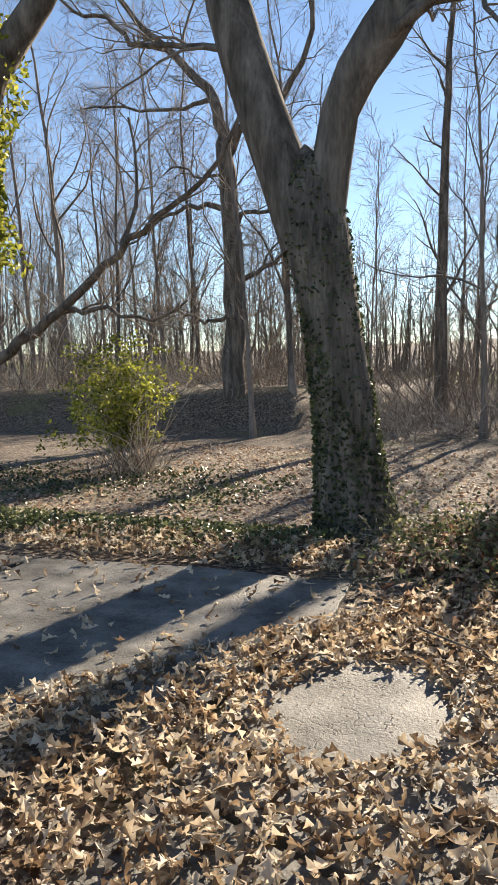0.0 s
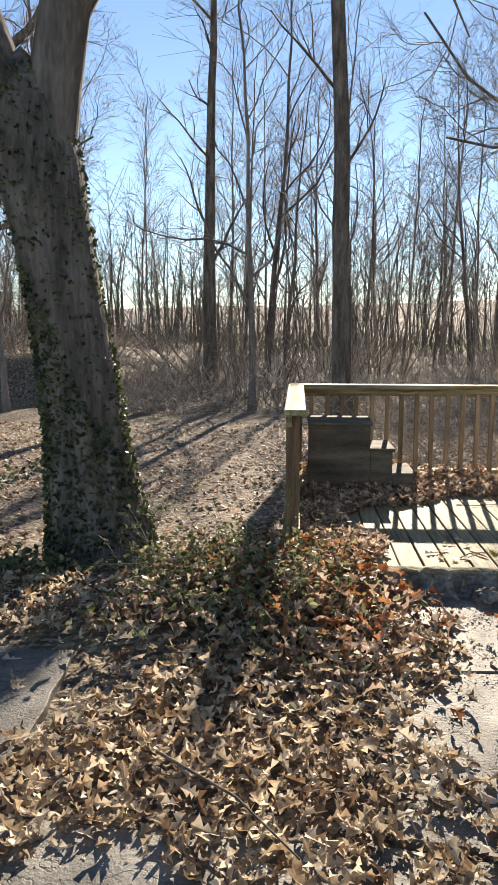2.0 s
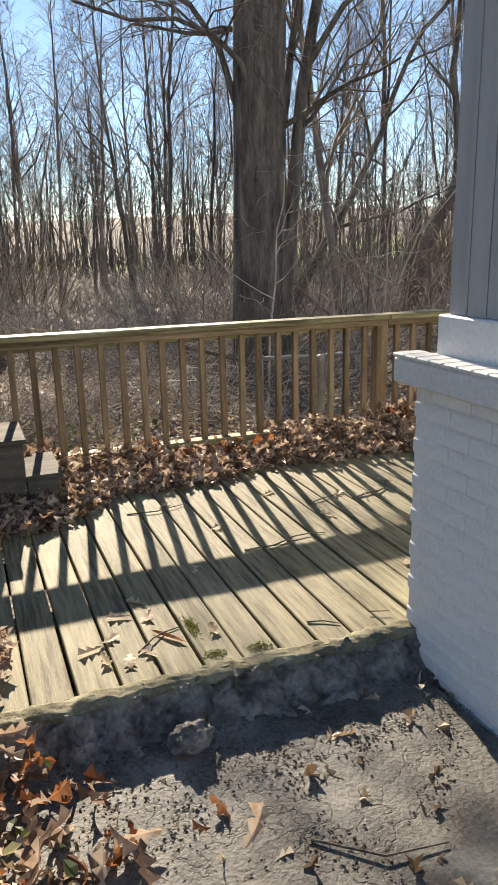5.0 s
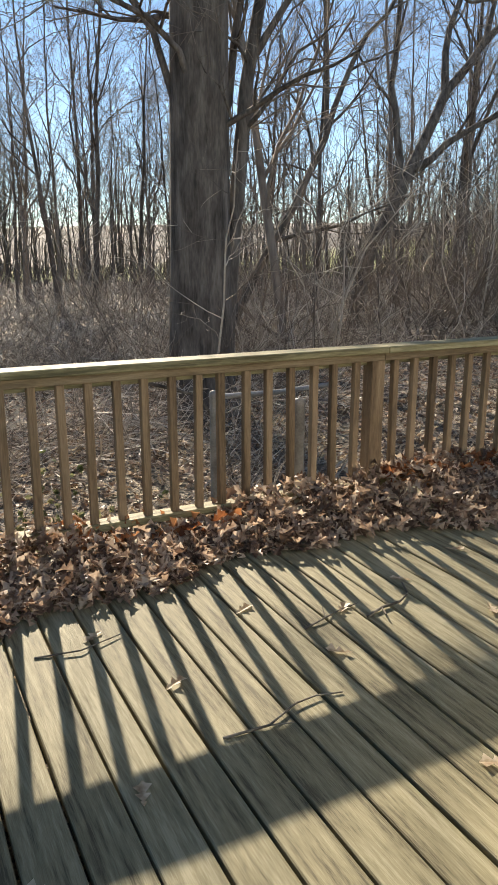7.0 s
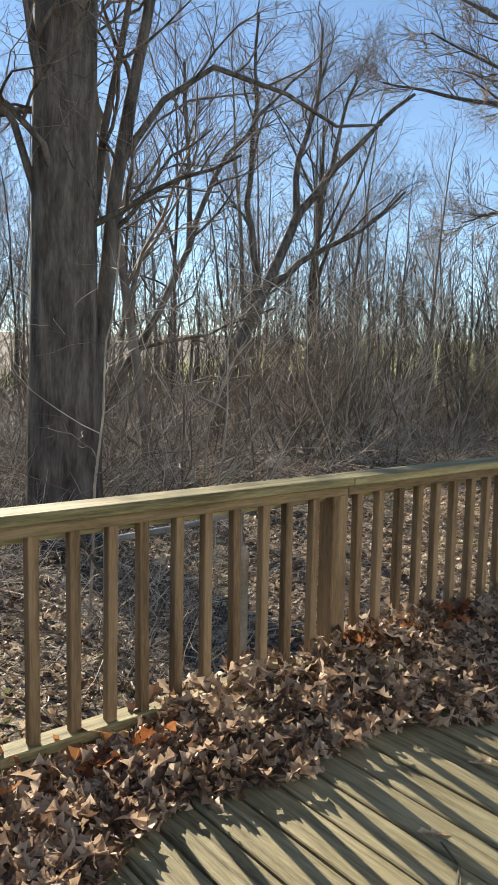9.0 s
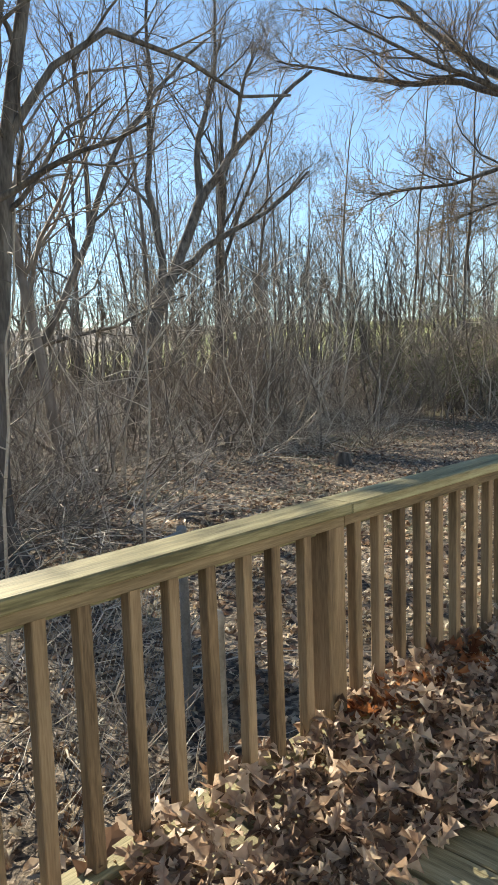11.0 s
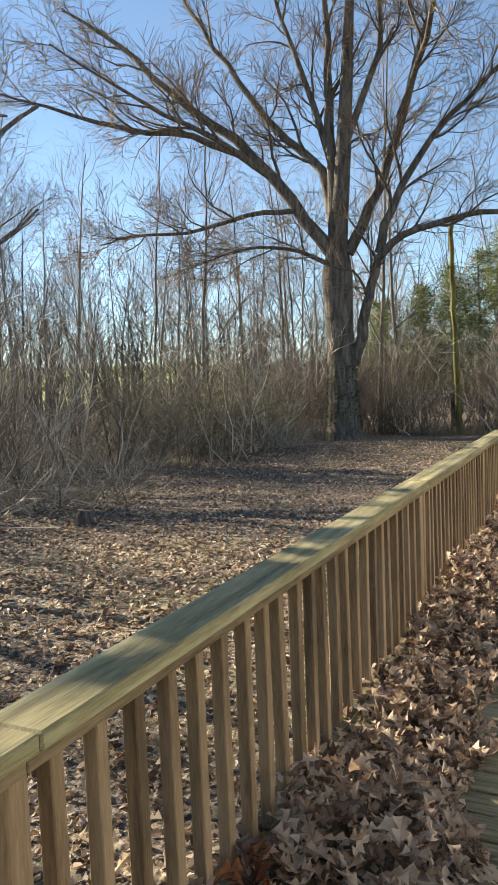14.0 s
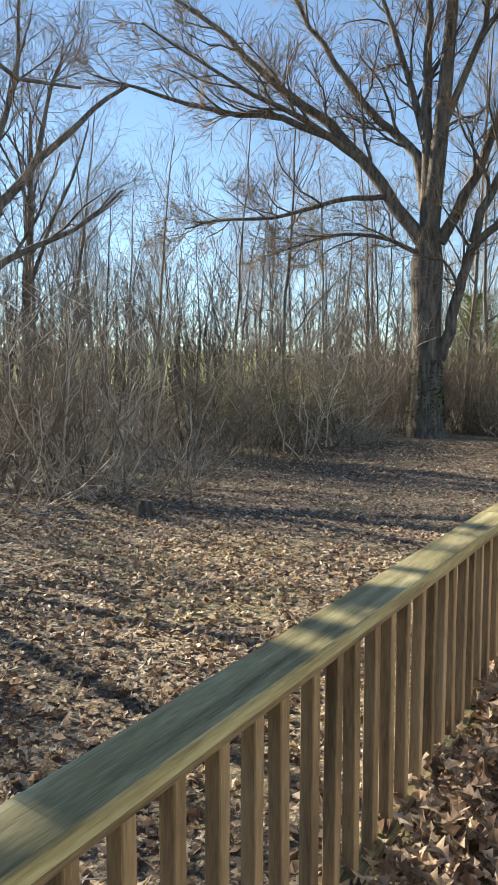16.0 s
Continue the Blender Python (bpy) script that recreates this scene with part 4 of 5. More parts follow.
def wood_tree(seed, h, r, rich):
    if rich:
        spec = [(12, h * 0.30, 0.62, 0.16, 0.2, 4, 6, 0.2), (6, h * 0.15, 0.7, 0.08, 0.15, 3, 3, 0.24), (6, h * 0.075, 0.8, 0.04, 0.1, 3, 1, 0.25)]
    else:
        spec = [(13, h * 0.26, 0.65, 0.15, 0.2, 4, 4, 0.2), (6, h * 0.13, 0.7, 0.08, 0.15, 3, 2, 0.22), (5, h * 0.065, 0.8, 0.03, 0.1, 3, 1, 0.2)]
    rng = random.Random(seed)
    return tree_thing("bare_tree", "slender bare grey-brown woodland tree", (0, 0, -200), seed, (h, rng.uniform(-1.6, 1.6), rng.uniform(-1.0, 1.0), r, 0.02), spec, group="bare trees of the wood", sides=6)


near_t = [wood_tree(60 + i, 11 + 1.5 * i, 0.08 + 0.018 * i, True) for i in range(6)]
FLOOR[0] = 0.0095
far_t = [wood_tree(80 + i, 14 + 1.3 * i, 0.07 + 0.018 * i, False) for i in range(4)]


def open_yard(x, y):
    """True where lawn or a clear view keeps trees away."""
    if y < 9 + 2 * math.sin(x * 0.5) and x > -9:
        return True
    if x < -9 and y < 12:
        return x > -17 or y < 6
    if x > 10 and y < 12.5 - 0.02 * x and x < 29:
        return True
    return False


rw = random.Random(11)
placed = []
spots = 0
tries = 0
while spots < 76 and tries < 6000:
    tries += 1
    x, y = rw.uniform(-34, 44), rw.uniform(11, 40)
    if open_yard(x, y) or any((x - a) ** 2 + (y - b) ** 2 < 3.2 for a, b in placed):
        continue
    if min((x - 1.92) ** 2 + (y - 6.95) ** 2, (x + 2.35) ** 2 + (y - 11.2) ** 2, (x + 6.6) ** 2 + (y - 20) ** 2, (x + 13.3) ** 2 + (y - 15.8) ** 2) < 4:
        continue
    if -3 < x < 15 and y < 27 and rw.random() < 0.75:
        continue
    placed.append((x, y))
    src = near_t[spots % 6]
    s = rw.uniform(0.75, 1.15)
    ob = src if spots < 6 else copy_thing(src, Matrix())
    ob.matrix_basis = pose(x, y, float(gz(x, y)), rw.uniform(-5, 5), rw.uniform(-5, 5), rw.uniform(0, 360)) @ Matrix.Diagonal((s, s, s, 1))
    spots += 1
spots = 0
while spots < 105:
    x, y = rw.uniform(-60, 85), rw.uniform(34, 64)
    if spots % 5 == 0:
        x, y = rw.uniform(31, 60), rw.uniform(-14, 34)
    elif spots % 7 == 0:
        x, y = rw.uniform(-60, -24), rw.uniform(4, 36)
    src = far_t[spots % 4]
    ob = src if spots < 4 else copy_thing(src, Matrix())
    s = rw.uniform(0.8, 1.25)
    ob.matrix_basis = pose(x, y, float(gz(x, y)), rw.uniform(-4, 4), rw.uniform(-4, 4), rw.uniform(0, 360)) @ Matrix.Diagonal((s, s, s, 1))
    spots += 1


def far_wood():
    """The distant wood that closes the view, too fine to pick apart."""
    rng = np.random.default_rng(90)
    n = 1250
    a, d = rng.uniform(radians(-40), radians(165), n), rng.uniform(68, 112, n)
    foot = np.stack([d * np.cos(a), d * np.sin(a), np.full(n, -1.2)], 1)
    foot[:, 2] = gz(foot[:, 0], foot[:, 1]) - 0.2
    h = rng.uniform(7, 18, n)
    r = rng.uniform(0.05, 0.19, n)
    knee = foot + np.stack([rng.normal(0, 0.5, n), rng.normal(0, 0.5, n), h * 0.45], 1)
    tip = knee + np.stack([rng.normal(0, 1.3, n), rng.normal(0, 1.3, n), h * 0.55], 1)
    sets = [(foot, knee, r, r * 0.7), (knee, tip, r * 0.7, r * 0.1)]
    for rise, first, count, reach, thick in ((0.9, 0.2, 16, 0.22, 0.035), (0.35, 0.1, 8, 0.11, 0.022)):
        k = np.repeat(np.arange(n), count)
        f = rng.uniform(first, 1.0, len(k))[:, None]
        p = np.where(f < 0.45, foot[k] + (knee[k] - foot[k]) * f / 0.45, knee[k] + (tip[k] - knee[k]) * (f - 0.45) / 0.55)
        w = rng.normal(0, 0.62, (len(k), 3)) + np.array([0, 0, rise])
        q = p + w * (h[k] * reach * rng.uniform(0.5, 1.2, len(k)))[:, None]
        sets.append((p, q, np.full(len(k), thick), np.full(len(k), thick * 0.4)))
        for _ in range(1):
            g = rng.uniform(0.3, 0.95, len(k))[:, None]
            m = p + (q - p) * g
            e = m + (rng.normal(0, 0.6, (len(k), 3)) + np.array([0, 0, 0.5])) * (h[k] * reach * 0.55)[:, None]
            sets.append((m, e, np.full(len(k), 0.02), np.full(len(k), 0.008)))
    # undergrowth between the stems
    m = 15000
    a, d = rng.uniform(radians(-35), radians(160), m), rng.uniform(44, 108, m)
    p = np.stack([d * np.cos(a), d * np.sin(a), np.zeros(m)], 1)
    p[:, 2] = gz(p[:, 0], p[:, 1])
    q = p + np.stack([rng.normal(0, 0.8, m), rng.normal(0, 0.8, m), rng.uniform(0.4, 5.5, m) * (0.55 + 0.45 * np.sin(a * 41) * np.sin(d * 0.31 + a * 17))], 1)
    sets.append((p, q, np.full(m, 0.03), np.full(m, 0.014)))
    v, f = strands(*(np.concatenate([z[i] for z in sets]) for i in range(4)))
    return tagged(solid("far_wood", v, f, BARK_HAZED), "hazy grey mass of distant bare woods", "woods", "", "stuff")


far_wood()


def undergrowth():
    """Thin leafless shoots all over the floor of the wood."""
    rng = np.random.default_rng(95)
    m = 15000
    x, y = rng.uniform(-34, 38, m), 10 + 34 * rng.random(m) ** 1.2
    keep = ~((x < -7) & (y < 17)) & ~((x > 7) & (x < 29) & (y < 13)) & ~((x < -2.5) & (y < 14))
    x, y = x[keep], y[keep]
    k = len(x)
    p = np.stack([x, y, gz(x, y)], 1)
    q = p + np.stack([rng.normal(0, 0.45, k), rng.normal(0, 0.45, k), rng.uniform(0.2, 1.9, k) * (0.6 + 0.5 * np.sin(x * 0.9 + 2 * np.sin(y * 0.5)) * np.sin(y * 0.7))], 1)
    f = rng.uniform(0.3, 0.8, k)[:, None]
    a = p + (q - p) * f
    b = a + np.stack([rng.normal(0, 0.4, k), rng.normal(0, 0.4, k), rng.uniform(0.05, 0.6, k)], 1)
    v, faces = strands(np.concatenate([p, a]), np.concatenate([q, b]), np.full(2 * k, 0.011), np.full(2 * k, 0.006))
    return tagged(solid("undergrowth", v, faces, BRUSH), "thin bare shoots covering the floor of the wood", "undergrowth", "", "stuff")


undergrowth()


def sapling_clump(seed):
    rng = np.random.default_rng(seed)
    root = thing("saplings", "clump of thin bare saplings with fine twigs", "saplings", (0, 0, -200), "saplings along the wood", "stuff")
    t = Tubes()
    for i in range(16):
        a, r = rng.uniform(0, 2 * np.pi), 1.5 * rng.random() ** 0.5
        h = rng.uniform(2.2, 5.6)
        q, rr = limb(rng, (r * np.cos(a), r * np.sin(a), -0.1), (rng.normal(0, 0.38), rng.normal(0, 0.38), 1), h, rng.uniform(0.014, 0.036), 0.006, 7, 0.15)
        t.add(q, rr, 4)
        for j in range(11):
            f = rng.uniform(0.2, 1.0) * 7
            k_ = min(int(f), 6)
            p = q[k_] + (q[k_ + 1] - q[k_]) * (f - k_)
            q2, r2 = limb(rng, p, (rng.normal(0, 0.6), rng.normal(0, 0.6), 0.8), rng.uniform(0.5, 1.4), 0.009, 0.004, 3, 0.2)
            t.add(q2, r2, 3)
            for m in range(1):
                q3, r3 = limb(rng, q2[1 + m], (rng.normal(0, 0.7), rng.normal(0, 0.7), 0.5), rng.uniform(0.25, 0.6), 0.005, 0.003, 1, 0.2)
                t.add(q3, r3, 3)
    t.make("tangle", BRUSH if seed % 2 == 0 else TWIG, root, smooth=False)
    return root


clumps = [sapling_clump(300 + i) for i in range(4)]
count = 0
while count < 84:
    x, y = rw.uniform(-24, 34), rw.uniform(11, 26)
    if count % 3 == 0:
        x, y = rw.uniform(5, 30), rw.uniform(9.6, 13)
    if count % 5 == 1 or count > 66:
        x, y = rw.uniform(29.5, 35), rw.uniform(-4, 12)
    if x < -8 and y < 17:
        continue
    if -9 < x < 0 and y < 17:
        continue
    ob = clumps[count % 4] if count < 4 else copy_thing(clumps[count % 4], Matrix())
    s = rw.uniform(0.8, 1.15)
    ob.matrix_basis = pose(x, y, float(gz(x, y)), 0, 0, rw.uniform(0, 360)) @ Matrix.Diagonal((s, s, s, 1))
    count += 1


# ---------------------------------------------------------------- brush and evergreens
def brush_mesh(seed, n, h, spread, sides=3):
    rng = np.random.default_rng(seed)
    t = Tubes()
    for i in range(n):
        a, r = rng.uniform(0, 2 * np.pi), spread * rng.random() ** 0.5
        hh = h * rng.uniform(0.4, 1.15)
        way = (rng.normal(0, 1.0), rng.normal(0, 1.0), 1)
        q, rr = limb(rng, (r * np.cos(a), r * np.sin(a), -0.05), way, hh, 0.010 * rng.uniform(0.6, 1.6), 0.004, 4, 0.24, 0, 0.25)
        t.add(q, rr, sides)
        for j in range(3):
            k_ = rng.integers(1, 4)
            q2, r2 = limb(rng, q[k_], q[k_ + 1] - q[k_] + rng.normal(0, 0.35, 3) * hh * 0.25, hh * 0.4, 0.006, 0.003, 2, 0.2)
            t.add(q2, r2, sides)
    return t


bushes = []
for i in range(4):
    root = thing("brush", "tangle of bare greyish brambles and saplings", "brush", (0, 0, -200), "brush along the wood", "stuff")
    brush_mesh(100 + i, 46, 1.7 + 0.3 * i, 1.1).make("tangle", BRUSH, root, smooth=False)
    bushes.append(root)
count = 0
while count < 135:
    x = rw.uniform(-30, 30)
    y = rw.uniform(9.3, 24)
    if count % 3 == 0:
        x, y = rw.uniform(3, 30), rw.uniform(8.8, 13)
    if count % 8 == 1:
        x, y = rw.uniform(-3.2, 1.2), rw.uniform(1.5, 6.5)
    if count % 5 == 3:
        x, y = rw.uniform(-3.4, 8.5), rw.uniform(6.0, 15)
    if count % 9 == 2:
        x, y = rw.uniform(28.5, 36), rw.uniform(-6, 12)
    if x < -8 and y < 14:
        continue
    if -9 < x < -3.6 and y < 13:
        continue
    if x > 5 and y < 8.6 and x < 28:
        continue
    if 10 < x < 28 and y < 8.6 + 0.9 * math.sin(x):
        continue
    src = bushes[count % 4]
    ob = src if count < 4 else copy_thing(src, Matrix())
    s = rw.uniform(0.5, 0.85) if y > 6.5 else rw.uniform(0.45, 0.7)
    ob.matrix_basis = pose(x, y, float(gz(x, y)), 0, 0, rw.uniform(0, 360)) @ Matrix.Diagonal((s * 1.3, s * 1.3, s, 1))
    count += 1


NEEDLES = [(np.array([(-0.5, -0.05, 0), (0.5, -0.02, 0.05), (0.5, 0.02, 0.05), (-0.5, 0.05, 0)]), np.array([(0, 1, 2, 3)])), (np.array([(-0.5, -0.08, 0), (0.5, -0.16, 0.1), (0.5, 0.0, 0.05), (-0.5, 0.06, 0)]), np.array([(0, 1, 2, 3)]))]


def evergreen(seed):
    rng = np.random.default_rng(seed)
    root = thing("pine_tree", "dull green pine at the yard's end", "tree", (0, 0, 0), "pines beyond the yard")
    wood, pos = Tubes(), []
    h = 9.0
    wood.add([(0, 0, -0.3), (0, 0, h * 0.5), (0.1, 0, h)], [0.16, 0.11, 0.02], 7)
    for i in range(46):
        z = h * (0.22 + 0.78 * (i / 46))
        L = (1 - i / 46) * 2.3 + 0.5
        a = rng.uniform(0, 2 * np.pi)
        q, rr = limb(rng, (0, 0, z), (np.cos(a), np.sin(a), 0.25), L * rng.uniform(0.7, 1.2), 0.035, 0.008, 4, 0.1)
        wood.add(q, rr, 4)
        for j in range(120):
            f = rng.uniform(0.25, 1.0) * 4
            k_ = min(int(f), 3)
            pos.append(q[k_] + (q[k_ + 1] - q[k_]) * (f - k_) + rng.normal(0, 0.2, 3))
    wood.make("trunk", BARK_HAZED, root)
    pos = np.array(pos)
    scatter("foliage", pos, rng.uniform(0.12, 0.28, len(pos)), 0.9, NEEDLES, NEEDLE, seed, root)
    return root


pine = evergreen(120)
pine.location = (35.5, 3.0, -0.8)
pine.scale = (0.85, 0.85, 0.85)
for x, y, s in ((36, 5.2, 0.8), (38, 7.0, 0.8), (36.5, 8.6, 0.72), (38, 1.2, 1.0), (35, 1.0, 0.9), (37, 4.0, 0.95), (40, 3.0, 1.1), (39, 9.6, 0.75), (40, -1.5, 1.1), (37, -3.0, 1.0), (41, 6.0, 0.95), (36.5, 6.8, 0.78)):
    copy_thing(pine, pose(x, y, -0.8, 0, 0, x * 50)).scale = (s, s, s)


def thicket(seed):
    """A tall tangled shrub that keeps a veil of dull leaves."""
    rng = np.random.default_rng(seed)
    root = thing("thicket", "tall tangled thicket with dull olive leaves", "shrub", (0, 0, 0), "thickets beside the yard oak")
    t, pos = Tubes(), []
    for i in range(60):
        q, rr = limb(rng, (rng.normal(0, 0.7), rng.normal(0, 0.5), -0.1), (rng.normal(0, 0.4), rng.normal(0, 0.35), 1), rng.uniform(2.2, 4.6), 0.018, 0.005, 7, 0.16, 0, 0.12)
        t.add(q, rr, 4)
        for j in range(2, 7):
            q2, r2 = limb(rng, q[j], rng.normal(0, 0.7, 3) + np.array([0, 0, 0.3]), rng.uniform(0.4, 1.1), 0.008, 0.004, 2, 0.2)
            t.add(q2, r2, 3)
            pos.extend(q2[rng.integers(0, 3, 7)] + rng.normal(0, 0.1, (7, 3)))
    t.make("tangle", TWIG, root, smooth=False)
    pos = np.array(pos)
    scatter("foliage", pos, rng.uniform(0.05, 0.10, len(pos)), 0.9, TINY, SPRIG, seed, root)
    return root


hedge = thicket(140)
hedge.location = (21.4, 11.2, float(gz(21.4, 11.2)))
for x, y, s, turn in ((23.6, 11.0, 0.9, 70), (19.4, 11.9, 0.85, 150), (25.6, 10.9, 0.8, 220), (30.5, 7.0, 0.6, 20), (22.4, 13.0, 1.1, 300)):
    copy_thing(hedge, pose(x, y, float(gz(x, y)), 0, 0, turn)).scale = (s, s, s)


def yellow_bush():
    at = (-11.3, 5.6, float(gz(-11.3, 5.6)))
    rng = np.random.default_rng(130)
    root = thing("shrub", "arching shrub with yellow-green leaves over bare stems", "shrub", at)
    t = Tubes()
    pos = []
    for i in range(62):
        a = rng.uniform(0, 2 * np.pi)
        q, rr = limb(rng, (0.5 * np.cos(a) * rng.random(), 0.5 * np.sin(a) * rng.random(), -0.05), (rng.normal(-0.2, 0.3), rng.normal(0, 0.3), 1), rng.uniform(1.4, 3.3), 0.014, 0.004, 7, 0.14, 0, 0.16)
        t.add(q, rr, 3)
        for j in range(3, 8):
            for _ in range(3):
                c = q[j] + rng.normal(0, 0.24, 3)
                if 1.0 + 0.5 * math.sin(c[0] * 5) < c[2] < 3.0 and -1.8 < c[0] < 0.55 and math.sin(c[0] * 6.1 + 1) * math.sin(c[2] * 5.3) > -0.45:
                    q2, r2 = limb(rng, q[j], c - q[j], float(np.linalg.norm(c - q[j])), 0.006, 0.003, 2, 0.1)
                    t.add(q2, r2, 3)
                    pos.extend(c + rng.normal(0, 0.075, (13, 3)))
    # bare arching canes below
    for i in range(70):
        q, rr = limb(rng, (rng.normal(0.1, 0.35), rng.normal(-0.2, 0.3), -0.05), (rng.normal(0.25, 0.6), rng.normal(-0.2, 0.5), 1), rng.uniform(0.8, 1.9), 0.010, 0.004, 6, 0.12, 0, 0.5)
        t.add(q, rr, 3)
    t.make("tangle", BRUSH, root, smooth=False)
    pos = np.array(pos)
    scatter("foliage", pos, rng.uniform(0.05, 0.11, len(pos)), 0.9, TINY, GREEN, 131, root)


yellow_bush()

stump = thing("tree_stump", "dark rotten stump in the leaf litter", "stump", (10.15, 7.65, float(gz(10.15, 7.65))))
t = Tubes()
t.add([(0, 0, -0.1), (0, 0, 0.05), (0, 0.01, 0.18), (0.01, 0, 0.26), (0.01, 0, 0.25), (0, 0, 0.16)], [0.24, 0.18, 0.16, 0.155, 0.10, 0.02], 14)
t.make("body", BARK, stump)

# ---------------------------------------------------------------- leaf litter
rl = np.random.default_rng(200)


def bare(x, y):
    """0 where the paving shows clean, 1 where leaves lie thick."""
    d1 = ((x + 4.02) / 0.36) ** 2 + ((y + 5.3) / 0.46) ** 2
    d2 = ((x + 3.05) / 0.55) ** 2 + ((y + 6.4) / 0.3) ** 2
    m = ss((d1 - 0.7) / 0.7)
    pad = ss((x + 4.62 - 0.76 * (y + 4.25)) / 0.35)
    pad = np.where((y > -6.3) & (y < -3.3), pad, 1)
    path = ss((-2.62 - x + 0.16 * np.sin(y * 5)) / 0.35)
    path = np.where((y > -5.3) & (y < -2.6) & (x > -3.4), path, 1)
    return m * np.clip(pad, 0.05, 1) * np.clip(path, 0.07, 1)


n = 25000
px, py = rl.uniform(-7.6, -1.2, n), rl.uniform(-8.6, -2.5, n)
keep = rl.random(n) < bare(px, py) * np.where(py < -6.9, 0.4, 1.0)
px, py = px[keep], py[keep]
pz = np.maximum(gz(px, py), -0.14) + rl.uniform(0.006, 0.06, len(px)) * np.clip(bare(px, py), 0.25, 1)
litter = scatter("leaf_litter", np.stack([px, py, pz], 1), rl.uniform(0.045, 0.105, len(px)), 0.62, OAK, LEAF, 201, tag=("thick layer of dry tan oak leaves on the paving", "leaves", "", "stuff"))

# bank of leaves drifted against the railing
n = 11000
hx = rl.uniform(-3.38, 7.6, n)
depth = 0.62 + 0.10 * np.sin(hx * 2.1) + 0.42 * ss((-2.0 - hx) / 0.8) + 0.05 * np.sin(hx * 7)
fy = rl.random(n) ** 0.8
hy = -depth * fy + 0.03
hgt = (0.19 + 0.05 * np.sin(hx * 1.7 + 1) + 0.03 * np.sin(hx * 6.3)) * (1 - fy) ** 0.8
hgt = hgt * (1 - 0.55 * np.exp(-((hx + 1.35) / 0.5) ** 2))
hz = rl.uniform(0.35, 1.0, n) * hgt + rl.uniform(0.005, 0.03, n)
heap = scatter("leaf_drift", np.stack([hx, hy, hz], 1), rl.uniform(0.055, 0.12, n), 0.55, OAK, LEAF_BROWN, 202, tag=("deep drift of brown oak leaves against the railing", "leaves", "", "stuff"))
n = 260
hx = rl.uniform(-3.3, 1.2, n)
sel = (np.sin(hx * 3.3) > 0.1)
hx = hx[sel]
hy = rl.uniform(-0.22, 0.0, len(hx))
hz = 0.17 + rl.uniform(0, 0.06, len(hx)) - 0.1 * np.exp(-((hx + 1.35) / 0.5) ** 2) + hy * 0.25
scatter("rust_leaves", np.stack([hx, hy, hz], 1), rl.uniform(0.08, 0.13, len(hx)), 0.8, OAK, LEAF_RUST, 203, tag=("rust-red oak leaves on top of the drift", "leaves", "", "stuff"))

# yard litter
n = 46000
yx = rl.uniform(-14, 26, n)
yy = rl.uniform(-2.4, 11, n)
inside = ~((yx > -3.5) & (yx < 7.8) & (yy < 0.1)) & ~((yx > 7.8) & (yy < -2)) & (rl.random(n) < np.where((yx > -3) & (yx < 12), 1.0, 0.55))
yx, yy = yx[inside], yy[inside]
scatter("yard_leaves", np.stack([yx, yy, gz(yx, yy) + 0.02], 1), rl.uniform(0.055, 0.11, len(yx)), 0.4, TINY, LEAF_BROWN, 204, tag=("scattered dry brown leaves over the lawn", "leaves", "", "stuff"))

n = 6000
yx, yy = rl.uniform(-3.6, 9.5, n), 0.15 + 6.0 * rl.random(n) ** 1.3
scatter("yard_oak_leaves", np.stack([yx, yy, gz(yx, yy) + rl.uniform(0.02, 0.05, n)], 1), rl.uniform(0.07, 0.125, n), 0.4, OAK, LEAF, 214, tag=("large dry oak leaves lying below the deck railing", "leaves", "", "stuff"))

# green groundcover by the side railing and along the paving
n = 200
m_ = 5200
cx_ = np.concatenate([rl.normal(-3.75, 0.4, n), rl.uniform(-10.5, -5.2, m_)])
cy_ = np.concatenate([rl.normal(-2.75, 0.45, n), -2.35 + rl.normal(0, 0.32, m_) + 0.05 * np.abs(cx_[n:] + 5.5)])
scatter("groundcover", np.stack([cx_, cy_, gz(cx_, cy_) + rl.uniform(0.03, 0.2, len(cx_))], 1), rl.uniform(0.03, 0.07, len(cx_)), 0.7, TINY, IVY, 205, tag=("low dark ivy groundcover beside the paving", "groundcover", "", "stuff"))
n = 900
cx_, cy_ = rl.normal(-3.55, 0.42, n), rl.normal(-2.95, 0.45, n)
scatter("brush_leaves", np.stack([cx_, cy_, gz(cx_, cy_) + rl.uniform(0.02, 0.16, n)], 1), rl.uniform(0.07, 0.13, n), 0.7, OAK, LEAF_BROWN, 206, tag=("brown leaves caught in groundcover by the railing post", "leaves", "", "stuff"))

# sunlit groundcover with yellowing leaves, and ivy patches under the shrub
n = 2600
cx_ = rl.uniform(-10.5, -4.9, n)
cy_ = -2.3 + rl.normal(0, 0.35, n) + 0.06 * np.abs(cx_ + 5)
scatter("groundcover", np.stack([cx_, cy_, gz(cx_, cy_) + rl.uniform(0.05, 0.2, n)], 1), rl.uniform(0.03, 0.065, n), 0.7, TINY, SPRIG, 215, tag=("sunlit yellow-green groundcover beside the paving", "groundcover", "", "stuff"))
n = 1700
cx_ = rl.uniform(-15, -7.5, n)
cy_ = 4.0 + rl.normal(0, 1.0, n) + 0.8 * np.sin(cx_ * 1.7)
scatter("groundcover", np.stack([cx_, cy_, gz(cx_, cy_) + rl.uniform(0.02, 0.12, n)], 1), rl.uniform(0.05, 0.11, n), 0.6, TINY, IVY, 216, tag=("dark ivy patches on the lawn below the shrub", "groundcover", "", "stuff"))

